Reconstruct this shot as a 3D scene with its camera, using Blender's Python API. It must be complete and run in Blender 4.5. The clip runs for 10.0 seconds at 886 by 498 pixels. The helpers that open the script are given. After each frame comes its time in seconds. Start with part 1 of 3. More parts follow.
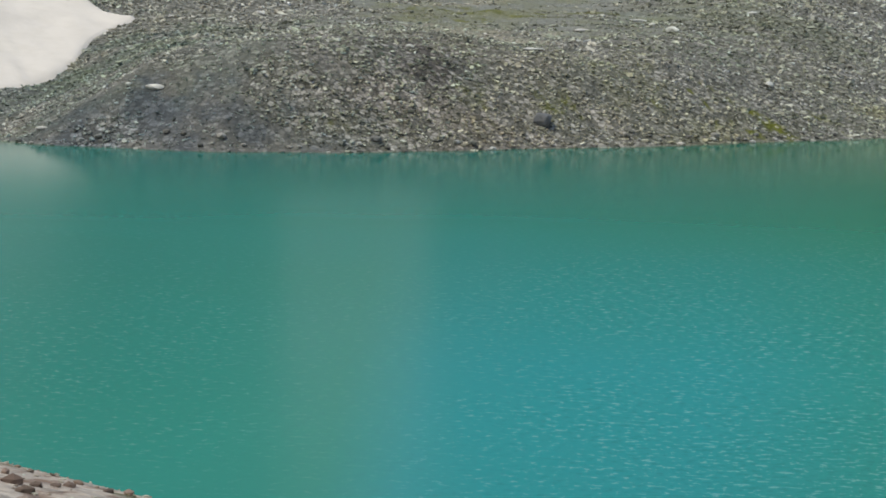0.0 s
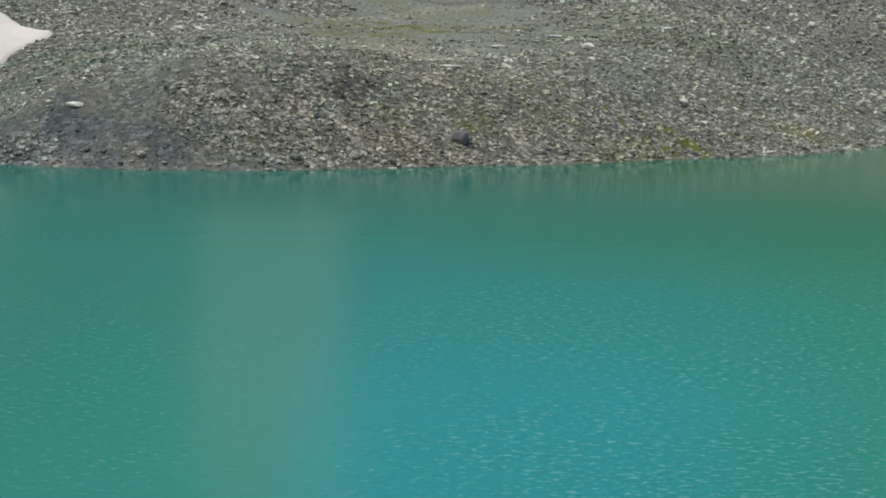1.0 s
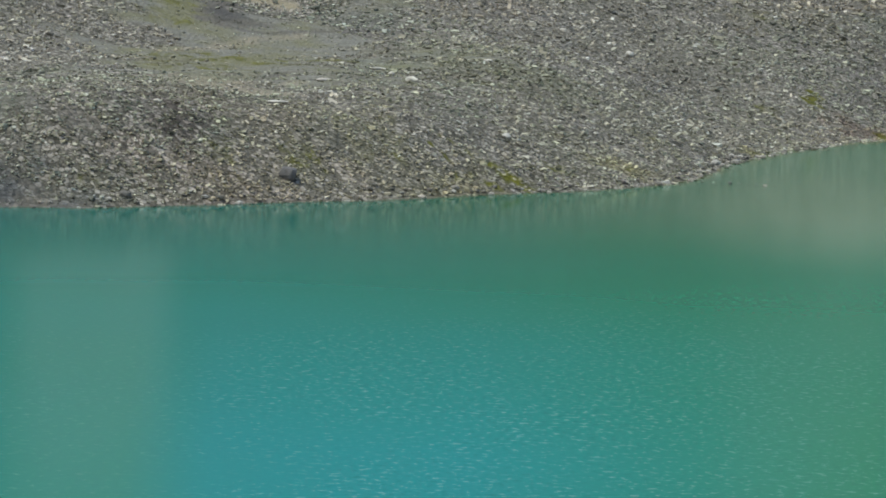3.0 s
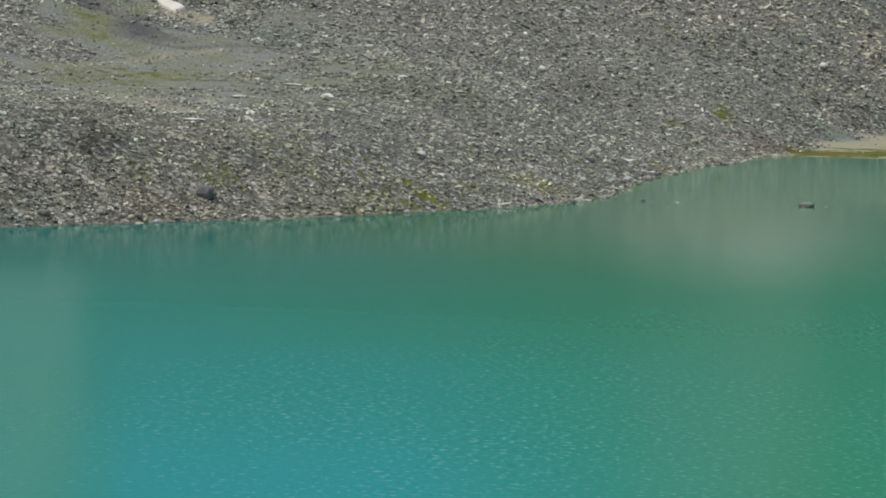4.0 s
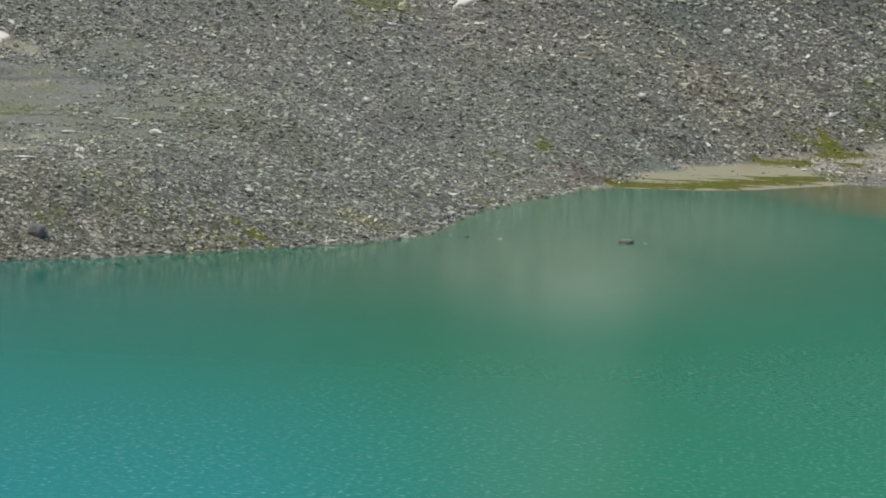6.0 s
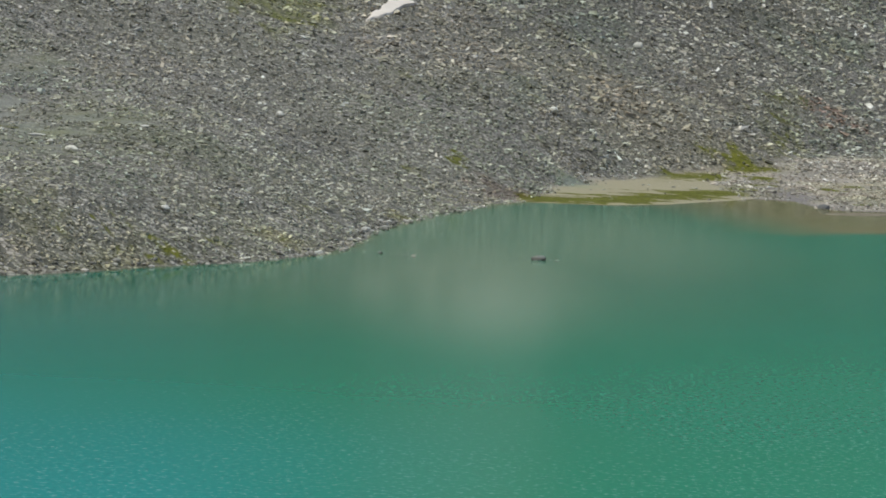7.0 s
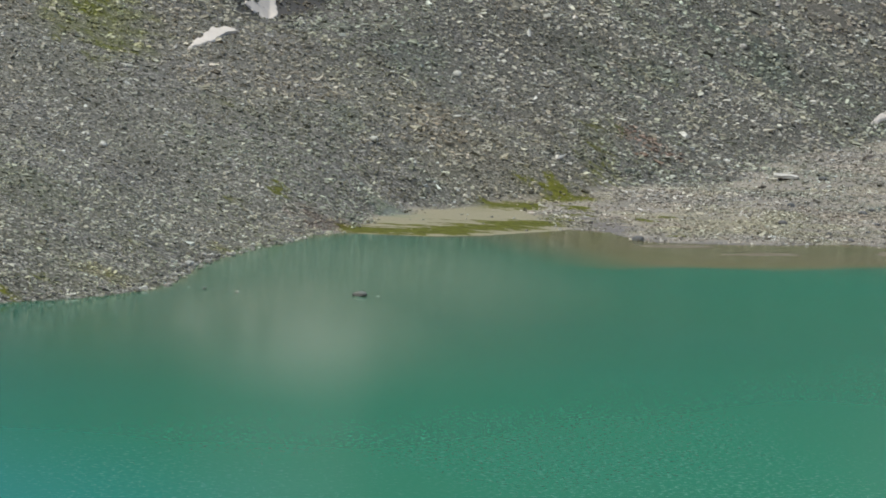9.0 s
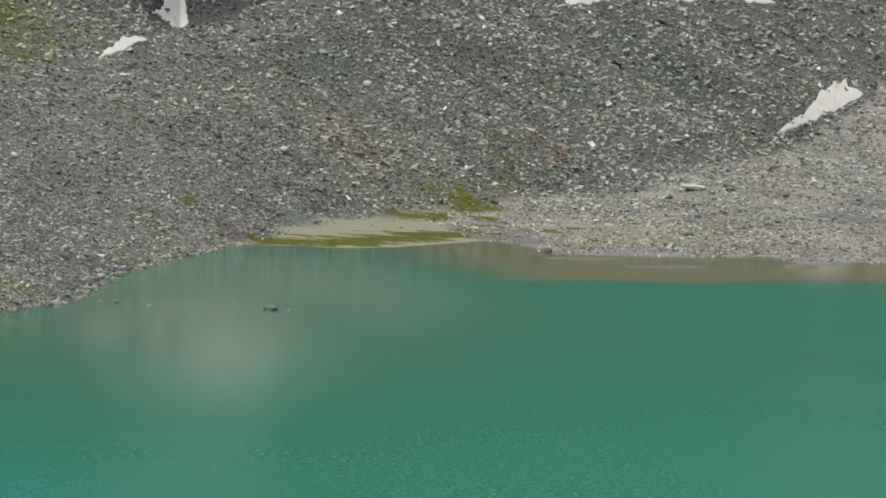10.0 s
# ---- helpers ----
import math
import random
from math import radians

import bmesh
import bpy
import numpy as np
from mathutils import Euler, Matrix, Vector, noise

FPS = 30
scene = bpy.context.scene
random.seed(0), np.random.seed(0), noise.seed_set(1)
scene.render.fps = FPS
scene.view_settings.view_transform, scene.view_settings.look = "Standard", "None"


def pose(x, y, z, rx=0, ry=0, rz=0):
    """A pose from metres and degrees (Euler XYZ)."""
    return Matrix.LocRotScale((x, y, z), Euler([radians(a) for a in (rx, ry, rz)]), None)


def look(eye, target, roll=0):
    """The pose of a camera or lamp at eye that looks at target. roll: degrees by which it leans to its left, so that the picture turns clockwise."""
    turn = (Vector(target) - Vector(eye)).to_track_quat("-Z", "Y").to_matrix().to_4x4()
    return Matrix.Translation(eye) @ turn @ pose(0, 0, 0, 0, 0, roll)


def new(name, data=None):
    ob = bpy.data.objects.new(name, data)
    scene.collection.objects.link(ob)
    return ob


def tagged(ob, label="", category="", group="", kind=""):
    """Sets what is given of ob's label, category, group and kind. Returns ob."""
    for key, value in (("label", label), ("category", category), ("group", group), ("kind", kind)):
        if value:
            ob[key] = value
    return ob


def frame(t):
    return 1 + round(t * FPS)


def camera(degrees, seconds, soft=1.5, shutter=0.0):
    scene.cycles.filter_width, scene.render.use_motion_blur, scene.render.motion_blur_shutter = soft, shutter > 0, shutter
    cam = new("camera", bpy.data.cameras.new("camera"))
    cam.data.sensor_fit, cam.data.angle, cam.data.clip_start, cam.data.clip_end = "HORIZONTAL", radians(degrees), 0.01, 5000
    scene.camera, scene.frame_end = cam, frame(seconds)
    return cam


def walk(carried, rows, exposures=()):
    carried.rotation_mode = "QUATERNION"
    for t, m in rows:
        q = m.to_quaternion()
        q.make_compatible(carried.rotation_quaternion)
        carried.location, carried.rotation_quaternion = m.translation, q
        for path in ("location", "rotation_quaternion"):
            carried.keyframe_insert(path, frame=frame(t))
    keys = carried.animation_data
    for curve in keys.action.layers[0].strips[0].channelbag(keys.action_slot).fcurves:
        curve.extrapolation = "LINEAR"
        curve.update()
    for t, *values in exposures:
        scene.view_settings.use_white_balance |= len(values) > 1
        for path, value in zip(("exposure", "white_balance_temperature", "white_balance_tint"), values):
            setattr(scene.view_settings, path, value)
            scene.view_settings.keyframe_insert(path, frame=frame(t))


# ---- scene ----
cam = camera(17.823, 10.0, soft=1.78)
# seconds; x, y, z; turn about x, y, z in degrees
PATH = (
    (0.0, 1.134, 7.570, 9.899, 84.6282, -1.2325, 9.2558),
    (0.5, 1.055, 6.946, 10.282, 84.6947, -1.3130, 8.3445),
    (1.0, 0.968, 6.292, 10.670, 84.7863, -1.3849, 7.4966),
    (1.5, 0.874, 5.609, 11.065, 84.8741, -1.4450, 6.5597),
    (2.0, 0.772, 4.896, 11.466, 84.9676, -1.5018, 5.6701),
    (2.5, 0.662, 4.154, 11.873, 85.0636, -1.5971, 4.7033),
    (4.0, 0.288, 1.750, 13.131, 85.3427, -1.9060, 1.9804),
    (4.5, 0.148, 0.890, 13.562, 85.4619, -1.9997, 1.0401),
    (5.0, 0.000, 0.000, 14.000, 85.5672, -2.1103, 0.1636),
    (5.5, -0.155, -0.919, 14.444, 85.6888, -2.2096, -0.7750),
    (7.0, -0.667, -3.854, 15.811, 85.9989, -2.5395, -3.4730),
    (7.5, -0.853, -4.892, 16.280, 86.1335, -2.6574, -4.4325),
    (8.0, -1.047, -5.958, 16.754, 86.2385, -2.7763, -5.3074),
    (8.5, -1.248, -7.055, 17.234, 86.3726, -2.8740, -6.2803),
    (9.0, -1.457, -8.181, 17.721, 86.4898, -3.0171, -7.1488),
    (9.5, -1.673, -9.336, 18.213, 86.6411, -3.1459, -8.1021),
    (10.0, -1.898, -10.521, 18.712, 86.6728, -3.2889, -8.9802),
)
walk(cam, [(t, pose(*p)) for t, *p in PATH], ((0.0, 1.08, 7400, 3), (10.0, 1.08, 7400, 3)))

# ---------------------------------------------------------------- light
SUN_TURN, SUN_HEIGHT = radians(-125), radians(66)
world = bpy.data.worlds.new("sky")
scene.world = world
world.use_nodes = True
wt = world.node_tree
sky = wt.nodes.new("ShaderNodeTexSky")
sky.sky_type, sky.sun_disc = "NISHITA", False
sky.sun_elevation, sky.sun_rotation, sky.altitude = SUN_HEIGHT, SUN_TURN, 2500
sky.air_density, sky.dust_density, sky.ozone_density = 1.0, 4.0, 1.0
wt.links.new(sky.outputs[0], wt.nodes["Background"].inputs[0])
wt.nodes["Background"].inputs[1].default_value = 0.14
lamp = bpy.data.lights.new("sun", "SUN")
lamp.energy, lamp.angle, lamp.color = 1.5, radians(14), (1.0, 0.96, 0.9)
sun = new("sun", lamp)
sun.matrix_world = look((math.sin(SUN_TURN) * 50, math.cos(SUN_TURN) * 50, 50 * math.tan(SUN_HEIGHT)), (0, 0, 0))


# ---------------------------------------------------------------- materials
class Nodes:
    """A short way to write a node material."""

    def __init__(self, name):
        self.mat = bpy.data.materials.new(name)
        self.mat.use_nodes = True
        self.t = self.mat.node_tree
        self.bsdf = self.t.nodes["Principled BSDF"]

    def put(self, socket, value):
        if isinstance(value, bpy.types.NodeSocket):
            self.t.links.new(value, socket)
        elif value is not None:
            socket.default_value = value

    def node(self, kind, out=0, props=None, **inputs):
        n = self.t.nodes.new("ShaderNode" + kind)
        for key, value in (props or {}).items():
            setattr(n, key, value)
        for key, value in inputs.items():
            names = [s.name for s in n.inputs]
            i = int(key[1:]) if key[0] == "i" and key[1:].isdigit() else names.index(key.replace("_", " "))
            self.put(n.inputs[i], value)
        return n.outputs[out]

    def place(self):
        return self.node("NewGeometry", 0)

    def noise(self, scale, detail=4.0, rough=0.55, at=None, out=0):
        return self.node("TexNoise", out, Vector=at or self.place(), Scale=scale, Detail=detail, Roughness=rough)

    def math(self, op, a, b=0.5):
        return self.node("Math", 0, {"operation": op}, i0=a, i1=b)

    def ramp(self, fac, *stops):
        n = self.t.nodes.new("ShaderNodeValToRGB")
        e = n.color_ramp.elements
        while len(e) < len(stops):
            e.new(0.5)
        for el, (p, c) in zip(e, stops):
            el.position, el.color = p, (*(c if len(c) == 3 else (c[0],) * 3), 1)
        self.put(n.inputs[0], fac)
        return n.outputs[0]

    def mix(self, fac, a, b, mode="MIX"):
        n = self.t.nodes.new("ShaderNodeMix")
        n.data_type, n.blend_type = "RGBA", mode
        for i, v in ((0, fac), (6, a), (7, b)):
            self.put(n.inputs[i], (*v, 1) if isinstance(v, tuple) and len(v) == 3 else v)
        return n.outputs[2]

    def attr(self, name, out="Color"):
        n = self.t.nodes.new("ShaderNodeAttribute")
        n.attribute_name = name
        return n.outputs[out]

    def split(self, colour):
        n = self.t.nodes.new("ShaderNodeSeparateColor")
        self.put(n.inputs[0], colour)
        return n.outputs

    def bump(self, heights, strength, distance):
        return self.node("Bump", 0, None, Height=heights, Strength=strength, Distance=distance)

    def done(self, colour, rough=0.9, normal=None, **more):
        self.put(self.bsdf.inputs["Base Color"], colour)
        self.put(self.bsdf.inputs["Roughness"], rough)
        if normal is not None:
            self.put(self.bsdf.inputs["Normal"], normal)
        for key, value in more.items():
            self.put(self.bsdf.inputs[key.replace("_", " ")], value)
        return self.mat


def stone_material(name, low, high, island=True):
    """Grey angular rock: each stone has its own tone; lichen and grain on it."""
    m = Nodes(name)
    own = m.node("NewGeometry", "Random Per Island") if island else m.node("ObjectInfo", "Random")
    tone = m.ramp(own, (0.0, low), (0.55, tuple(0.6 * a + 0.4 * b for a, b in zip(low, high))), (0.9, high), (1.0, tuple(min(0.54, 1.3 * b) for b in high)))
    hue = m.ramp(m.math("FRACT", m.math("MULTIPLY", own, 37.0), 0.0), (0.0, (1.03, 0.99, 0.96)), (0.4, (0.98, 1.0, 1.02)), (0.75, (0.98, 1.01, 0.97)), (1.0, (1.03, 0.98, 0.99)))
    colour = m.mix(1.0, tone, hue, "MULTIPLY")
    grain = m.noise(2.2, 5.0, 0.65)
    colour = m.mix(1.0, colour, m.ramp(grain, (0.25, (0.66,)), (0.75, (1.25,))), "MULTIPLY")
    lichen = m.ramp(m.noise(0.9, 3.0), (0.56, (0.0,)), (0.7, (0.13,)))
    colour = m.mix(lichen, colour, (0.13, 0.14, 0.07))
    if island:
        colour = m.mix(1.0, colour, m.attr("tint"), "MULTIPLY")
    return m.done(colour, 0.85, m.bump(m.noise(5.0, 4.0), 0.5, 0.08), Specular_IOR_Level=0.3)


def ground_material():
    m = Nodes("scree_ground")
    sand, growth, dark = m.split(m.attr("cover"))[:3]
    clump = m.math("ADD", growth, m.math("MULTIPLY", m.math("SUBTRACT", m.noise(1.5, 6.0, 0.75, m.node("Mapping", 0, None, Vector=m.place(), Scale=(1.0, 0.5, 1.0))), 0.5), 2.4))
    moss = m.math("ADD", m.math("MULTIPLY", growth, 0.4), m.math("MULTIPLY", m.node("RGBToBW", 0, None, Color=m.ramp(clump, (0.4, (0.0,)), (0.56, (0.78,)))), m.math("MINIMUM", m.math("MULTIPLY", growth, 1.4), 1.0)))
    fine = m.noise(2.6, 6.0, 0.7)
    pebble = m.node("TexVoronoi", "Color", None, Vector=m.place(), Scale=2.6)
    tone = m.split(pebble)[0]
    crack = m.ramp(m.node("TexVoronoi", "Distance", {"feature": "DISTANCE_TO_EDGE"}, Vector=m.place(), Scale=2.6), (0.0, (0.25,)), (0.12, (1.0,)))
    gravel = m.mix(1.0, m.mix(1.0, m.ramp(tone, (0.0, (0.075, 0.075, 0.067)), (0.6, (0.18, 0.177, 0.16)), (1.0, (0.37, 0.36, 0.33))), crack, "MULTIPLY"), m.ramp(fine, (0.3, (0.6,)), (0.7, (1.3,))), "MULTIPLY")
    gravel = m.mix(m.ramp(m.noise(0.05, 4.0), (0.4, (0.0,)), (0.7, (0.28,))), gravel, (0.105, 0.11, 0.07))
    beige = m.mix(m.ramp(fine, (0.3, (0.0,)), (0.72, (1.0,))), (0.22, 0.202, 0.172), (0.38, 0.348, 0.298))
    beige = m.mix(m.ramp(m.noise(0.11, 5.0, 0.6), (0.42, (0.0,)), (0.62, (0.6,))), beige, (0.165, 0.16, 0.15))
    beige = m.mix(m.ramp(m.noise(0.05, 4.0, 0.6), (0.5, (0.0,)), (0.65, (0.4,))), beige, (0.25, 0.235, 0.16))
    green = m.mix(m.ramp(m.noise(0.8, 5.0, 0.7), (0.35, (0.0,)), (0.7, (1.0,))), (0.045, 0.052, 0.007), (0.15, 0.155, 0.025))
    bench, pale, own = m.split(m.attr("cover_more"))[:3]
    silt, streak = m.split(m.attr("flats"))[:2]
    turf = m.mix(m.ramp(fine, (0.3, (0.0,)), (0.7, (1.0,))), (0.115, 0.121, 0.107), (0.235, 0.244, 0.224))
    turf = m.mix(m.ramp(m.noise(0.14, 5.0, 0.6), (0.45, (0.0,)), (0.6, (0.7,))), turf, (0.15, 0.155, 0.08))
    gravel = m.mix(m.math("MULTIPLY", bench, 0.8), gravel, turf)
    beige = m.mix(m.math("MULTIPLY", streak, m.ramp(m.noise(0.5, 5.0, 0.7), (0.3, (0.25,)), (0.6, (1.0,)))), beige, m.mix(fine, (0.11, 0.108, 0.1), (0.2, 0.195, 0.18)))
    beige = m.mix(silt, beige, m.mix(m.noise(0.25, 4.0, 0.6), (0.12, 0.112, 0.114), (0.18, 0.17, 0.168)))
    beige = m.mix(pale, beige, m.mix(fine, (0.225, 0.208, 0.14), (0.3, 0.277, 0.195)))
    beige = m.mix(own, beige, m.mix(m.ramp(m.noise(1.0, 6.0, 0.7, m.node("Mapping", 0, None, Vector=m.place(), Scale=(4.0, 0.9, 1.0))), (0.42, (0.0,)), (0.5, (1.0,))), (0.24, 0.155, 0.12), (0.47, 0.405, 0.355)))
    colour = m.mix(sand, gravel, beige)
    colour = m.mix(dark, colour, m.mix(fine, (0.065, 0.063, 0.062), (0.13, 0.127, 0.122)))
    colour = m.mix(moss, colour, green)
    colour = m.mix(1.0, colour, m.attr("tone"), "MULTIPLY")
    relief = m.math("ADD", m.noise(1.6, 5.0, 0.65), m.math("MULTIPLY", m.node("TexVoronoi", "Distance", None, Vector=m.place(), Scale=2.4), -0.8))
    return m.done(colour, 0.95, m.bump(relief, 0.7, 0.3), Specular_IOR_Level=0.2)


def snow_material():
    m = Nodes("old_snow")
    a, b = m.noise(0.5, 5.0, 0.6), m.noise(6.0, 4.0)
    colour = m.mix(m.ramp(a, (0.45, (0.0,)), (0.75, (0.6,))), (0.56, 0.52, 0.475), (0.47, 0.435, 0.39))
    colour = m.mix(m.ramp(b, (0.6, (0.0,)), (0.8, (0.35,))), colour, (0.42, 0.39, 0.36))
    return m.done(colour, 0.7, m.bump(a, 0.25, 0.2), Specular_IOR_Level=0.1)


def water_material():
    """Glacial water: a milky turquoise body under a rippled mirror, brown where the shelf lies just below."""
    m = Nodes("lake_water")
    shelf, wind, green = m.split(m.attr("water"))[:3]
    open_water, pale_sheen, ripple_light = m.split(m.attr("sheltered"))[:3]
    drift = m.math("MULTIPLY", m.math("SUBTRACT", m.noise(0.02, 3.0), 0.5), 0.35)
    # the blue end of this mix holds reflected sky as body colour
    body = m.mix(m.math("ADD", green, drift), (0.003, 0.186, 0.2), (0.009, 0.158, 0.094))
    # brighter out in the wind, where less dark slope is mirrored: painted into the colour
    body = m.mix(1.0, body, m.ramp(ripple_light, (0.0, (0.7, 0.8, 0.8)), (1.0, (1.0, 1.07, 1.07))), "MULTIPLY")
    # darker towards the shore: mirrored dark slopes put into the body colour
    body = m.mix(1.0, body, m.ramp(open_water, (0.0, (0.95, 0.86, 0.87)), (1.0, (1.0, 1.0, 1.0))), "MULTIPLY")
    bed = m.mix(m.noise(0.3, 5.0, 0.65), (0.1, 0.084, 0.036), (0.17, 0.142, 0.07))
    bed = m.mix(m.ramp(m.noise(0.06, 4.0, 0.6), (0.45, (0.0,)), (0.65, (0.7,))), bed, (0.115, 0.112, 0.04))
    # the pale patch round the rock is mirrored snow put into the colour
    colour = m.mix(shelf, m.mix(pale_sheen, body, (0.1, 0.192, 0.132)), bed)
    at = m.node("Mapping", 0, None, Vector=m.place(), Scale=(0.8, 0.8, 1.0), Rotation=(0, 0, 0.12))
    small, long = m.noise(4.2, 3.0, 0.65, at), m.noise(0.5, 3.0, 0.6, at)
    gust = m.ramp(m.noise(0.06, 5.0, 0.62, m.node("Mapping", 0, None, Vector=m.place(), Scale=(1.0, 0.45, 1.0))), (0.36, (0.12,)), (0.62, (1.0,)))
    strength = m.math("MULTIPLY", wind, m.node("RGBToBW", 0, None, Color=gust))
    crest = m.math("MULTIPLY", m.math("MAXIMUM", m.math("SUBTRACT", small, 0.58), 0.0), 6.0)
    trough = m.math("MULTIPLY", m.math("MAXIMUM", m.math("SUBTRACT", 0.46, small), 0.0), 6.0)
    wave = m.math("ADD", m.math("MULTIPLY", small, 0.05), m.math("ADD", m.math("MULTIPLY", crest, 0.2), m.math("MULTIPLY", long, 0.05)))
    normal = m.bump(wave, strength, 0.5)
    # glints on the crests and shade in the troughs, put into the colour
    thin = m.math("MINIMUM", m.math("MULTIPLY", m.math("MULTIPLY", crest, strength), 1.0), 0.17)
    trough_shade = m.math("MINIMUM", m.math("MULTIPLY", m.math("MULTIPLY", trough, strength), 0.6), 0.22)
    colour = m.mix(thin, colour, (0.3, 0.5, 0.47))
    colour = m.mix(trough_shade, colour, (0.0, 0.07, 0.075))
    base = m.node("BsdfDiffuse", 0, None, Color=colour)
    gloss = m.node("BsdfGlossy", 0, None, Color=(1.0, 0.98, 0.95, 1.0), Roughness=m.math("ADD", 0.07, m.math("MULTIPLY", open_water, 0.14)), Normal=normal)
    calm = m.math("SUBTRACT", 0.5, m.math("ADD", m.math("MULTIPLY", open_water, 0.3), m.math("MULTIPLY", ripple_light, 0.01)))
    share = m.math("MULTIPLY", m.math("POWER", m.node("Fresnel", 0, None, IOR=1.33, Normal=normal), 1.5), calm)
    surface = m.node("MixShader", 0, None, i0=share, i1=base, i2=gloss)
    m.put(m.t.nodes["Material Output"].inputs[0], surface)
    m.t.nodes.remove(m.bsdf)
    return m.mat


GROUND, SNOW, WATER = ground_material(), snow_material(), water_material()
SCREE = stone_material("scree_stone", (0.165, 0.162, 0.14), (0.485, 0.472, 0.41))
PALE = stone_material("pale_stone", (0.44, 0.43, 0.40), (0.56, 0.55, 0.515), False)
FAN_STONE = stone_material("fan_stone", (0.18, 0.168, 0.15), (0.49, 0.465, 0.42))
BANK_STONE = stone_material("bank_stone", (0.2, 0.14, 0.11), (0.46, 0.41, 0.37))
DARK = stone_material("dark_rock", (0.10, 0.104, 0.11), (0.125, 0.13, 0.135), False)


def wet_rock():
    """A rock in the lake: dark and wet at the waterline, pale and dry on top."""
    m = Nodes("wet_rock")
    tall = m.node("SeparateXYZ", 2, None, Vector=m.place())
    dry = m.ramp(m.math("ADD", tall, m.math("MULTIPLY", m.math("SUBTRACT", m.noise(2.5, 4.0), 0.5), 0.35)), (0.15, (0.0,)), (0.3, (1.0,)))
    grain = m.ramp(m.noise(7.0, 5.0, 0.65), (0.3, (0.7,)), (0.7, (1.2,)))
    colour = m.mix(1.0, m.mix(dry, (0.03, 0.034, 0.03), (0.15, 0.165, 0.145)), grain, "MULTIPLY")
    return m.done(colour, 0.6, m.bump(m.noise(4.0, 4.0), 0.7, 0.12))


WET_ROCK = wet_rock()
LAKE_STONE = stone_material("lake_stone", (0.09, 0.092, 0.085), (0.2, 0.2, 0.18), False)
SHORE_ROCK = stone_material("shore_stone", (0.07, 0.07, 0.062), (0.34, 0.335, 0.31), False)
BROWN = stone_material("brown_stone", (0.10, 0.07, 0.055), (0.2, 0.15, 0.12), False)


def mud_material():
    m = Nodes("wet_silt")
    n = m.noise(0.6, 5.0, 0.65)
    colour = m.mix(m.ramp(n, (0.35, (0.0,)), (0.65, (1.0,))), (0.1, 0.088, 0.062), (0.2, 0.18, 0.14))
    return m.done(colour, 0.9, m.bump(m.noise(2.0, 5.0), 0.3, 0.05), Specular_IOR_Level=0.1)


MUD = mud_material()

# ---------------------------------------------------------------- shape of the land
SHORE = ((-420, 330), (-150, 230), (-95, 200), (-66, 176), (-49, 167), (-37, 165.5), (-31, 168), (-25, 173), (-12.7, 186.5),
         (-3, 199), (4.5, 212), (6, 219.5), (10, 244.5), (15.5, 266), (22.5, 288), (28, 298), (37, 298), (46, 306), (54, 320),
         (58, 327), (60.6, 326), (60.7, 313), (62.5, 306.3), (70.5, 308), (82.4, 315), (91.6, 322), (93, 319), (90.2, 306.3), (94.8, 310), (100.5, 317.6), (107, 321.6), (150, 336), (240, 300))
BANK = ((240, 300), (300, 180), (160, 70), (60, 42), (20, 40), (0, 44), (-14, 48), (-40, 62), (-120, 80), (-420, 120), (-420, 330))


def lattice(seed):
    return np.random.RandomState(seed).rand(256, 256)


# the foot of the scree, where the gravel flats begin
FOOT = ((26, 296), (33, 328), (41.5, 355), (51, 369), (62, 384), (73, 397), (80.7, 414), (88, 428), (95.3, 441), (101.5, 447.7), (107.5, 453),
        (119, 480), (129, 499.5), (149, 540.6), (169, 591.4), (192, 639), (211.6, 682), (234, 722), (420, 950), (900, 1400))


LAT = [lattice(k) for k in range(4)]


def vnoise(x, y, k=0):
    """Smooth value noise between -1 and 1."""
    xi, yi = np.floor(x).astype(int), np.floor(y).astype(int)
    u, v = x - xi, y - yi
    u, v = u * u * (3 - 2 * u), v * v * (3 - 2 * v)
    g = LAT[k]
    a, b = g[xi % 256, yi % 256], g[(xi + 1) % 256, yi % 256]
    c, d = g[xi % 256, (yi + 1) % 256], g[(xi + 1) % 256, (yi + 1) % 256]
    return 2 * ((a * (1 - u) + b * u) * (1 - v) + (c * (1 - u) + d * u) * v) - 1


def fractal(x, y, size, octaves=4, k=0):
    s, a = np.zeros_like(x), 1.0
    for o in range(octaves):
        s += a * vnoise(x / size + 17.3 * o, y / size - 9.1 * o, (k + o) % 4)
        size, a = size / 2.1, a * 0.5
    return s


def line_distance(x, y, line):
    """Distance to a polyline, and the side of it: positive on its left."""
    best, side = np.full(x.shape, 1e9), np.ones(x.shape)
    for (ax, ay), (bx, by) in zip(line[:-1], line[1:]):
        ux, uy = bx - ax, by - ay
        t = np.clip(((x - ax) * ux + (y - ay) * uy) / (ux * ux + uy * uy), 0, 1)
        d = np.hypot(x - ax - t * ux, y - ay - t * uy)
        s = np.sign(ux * (y - ay) - uy * (x - ax))
        m = d < best - 1e-6
        best, side = np.where(m, d, best), np.where(m, s, side)
    return best * side


def soft(v, w):
    """A smooth max(v, 0)."""
    return 0.5 * (v + np.sqrt(v * v + w * w))


def rise(v, w):
    """Nothing below 0, then a ramp that starts softly."""
    v = np.maximum(v, 0)
    return v * v / (v + w)


def smax(a, b, w):
    return b + soft(a - b, w)


def smin(a, b, w):
    return -smax(-a, -b, w)


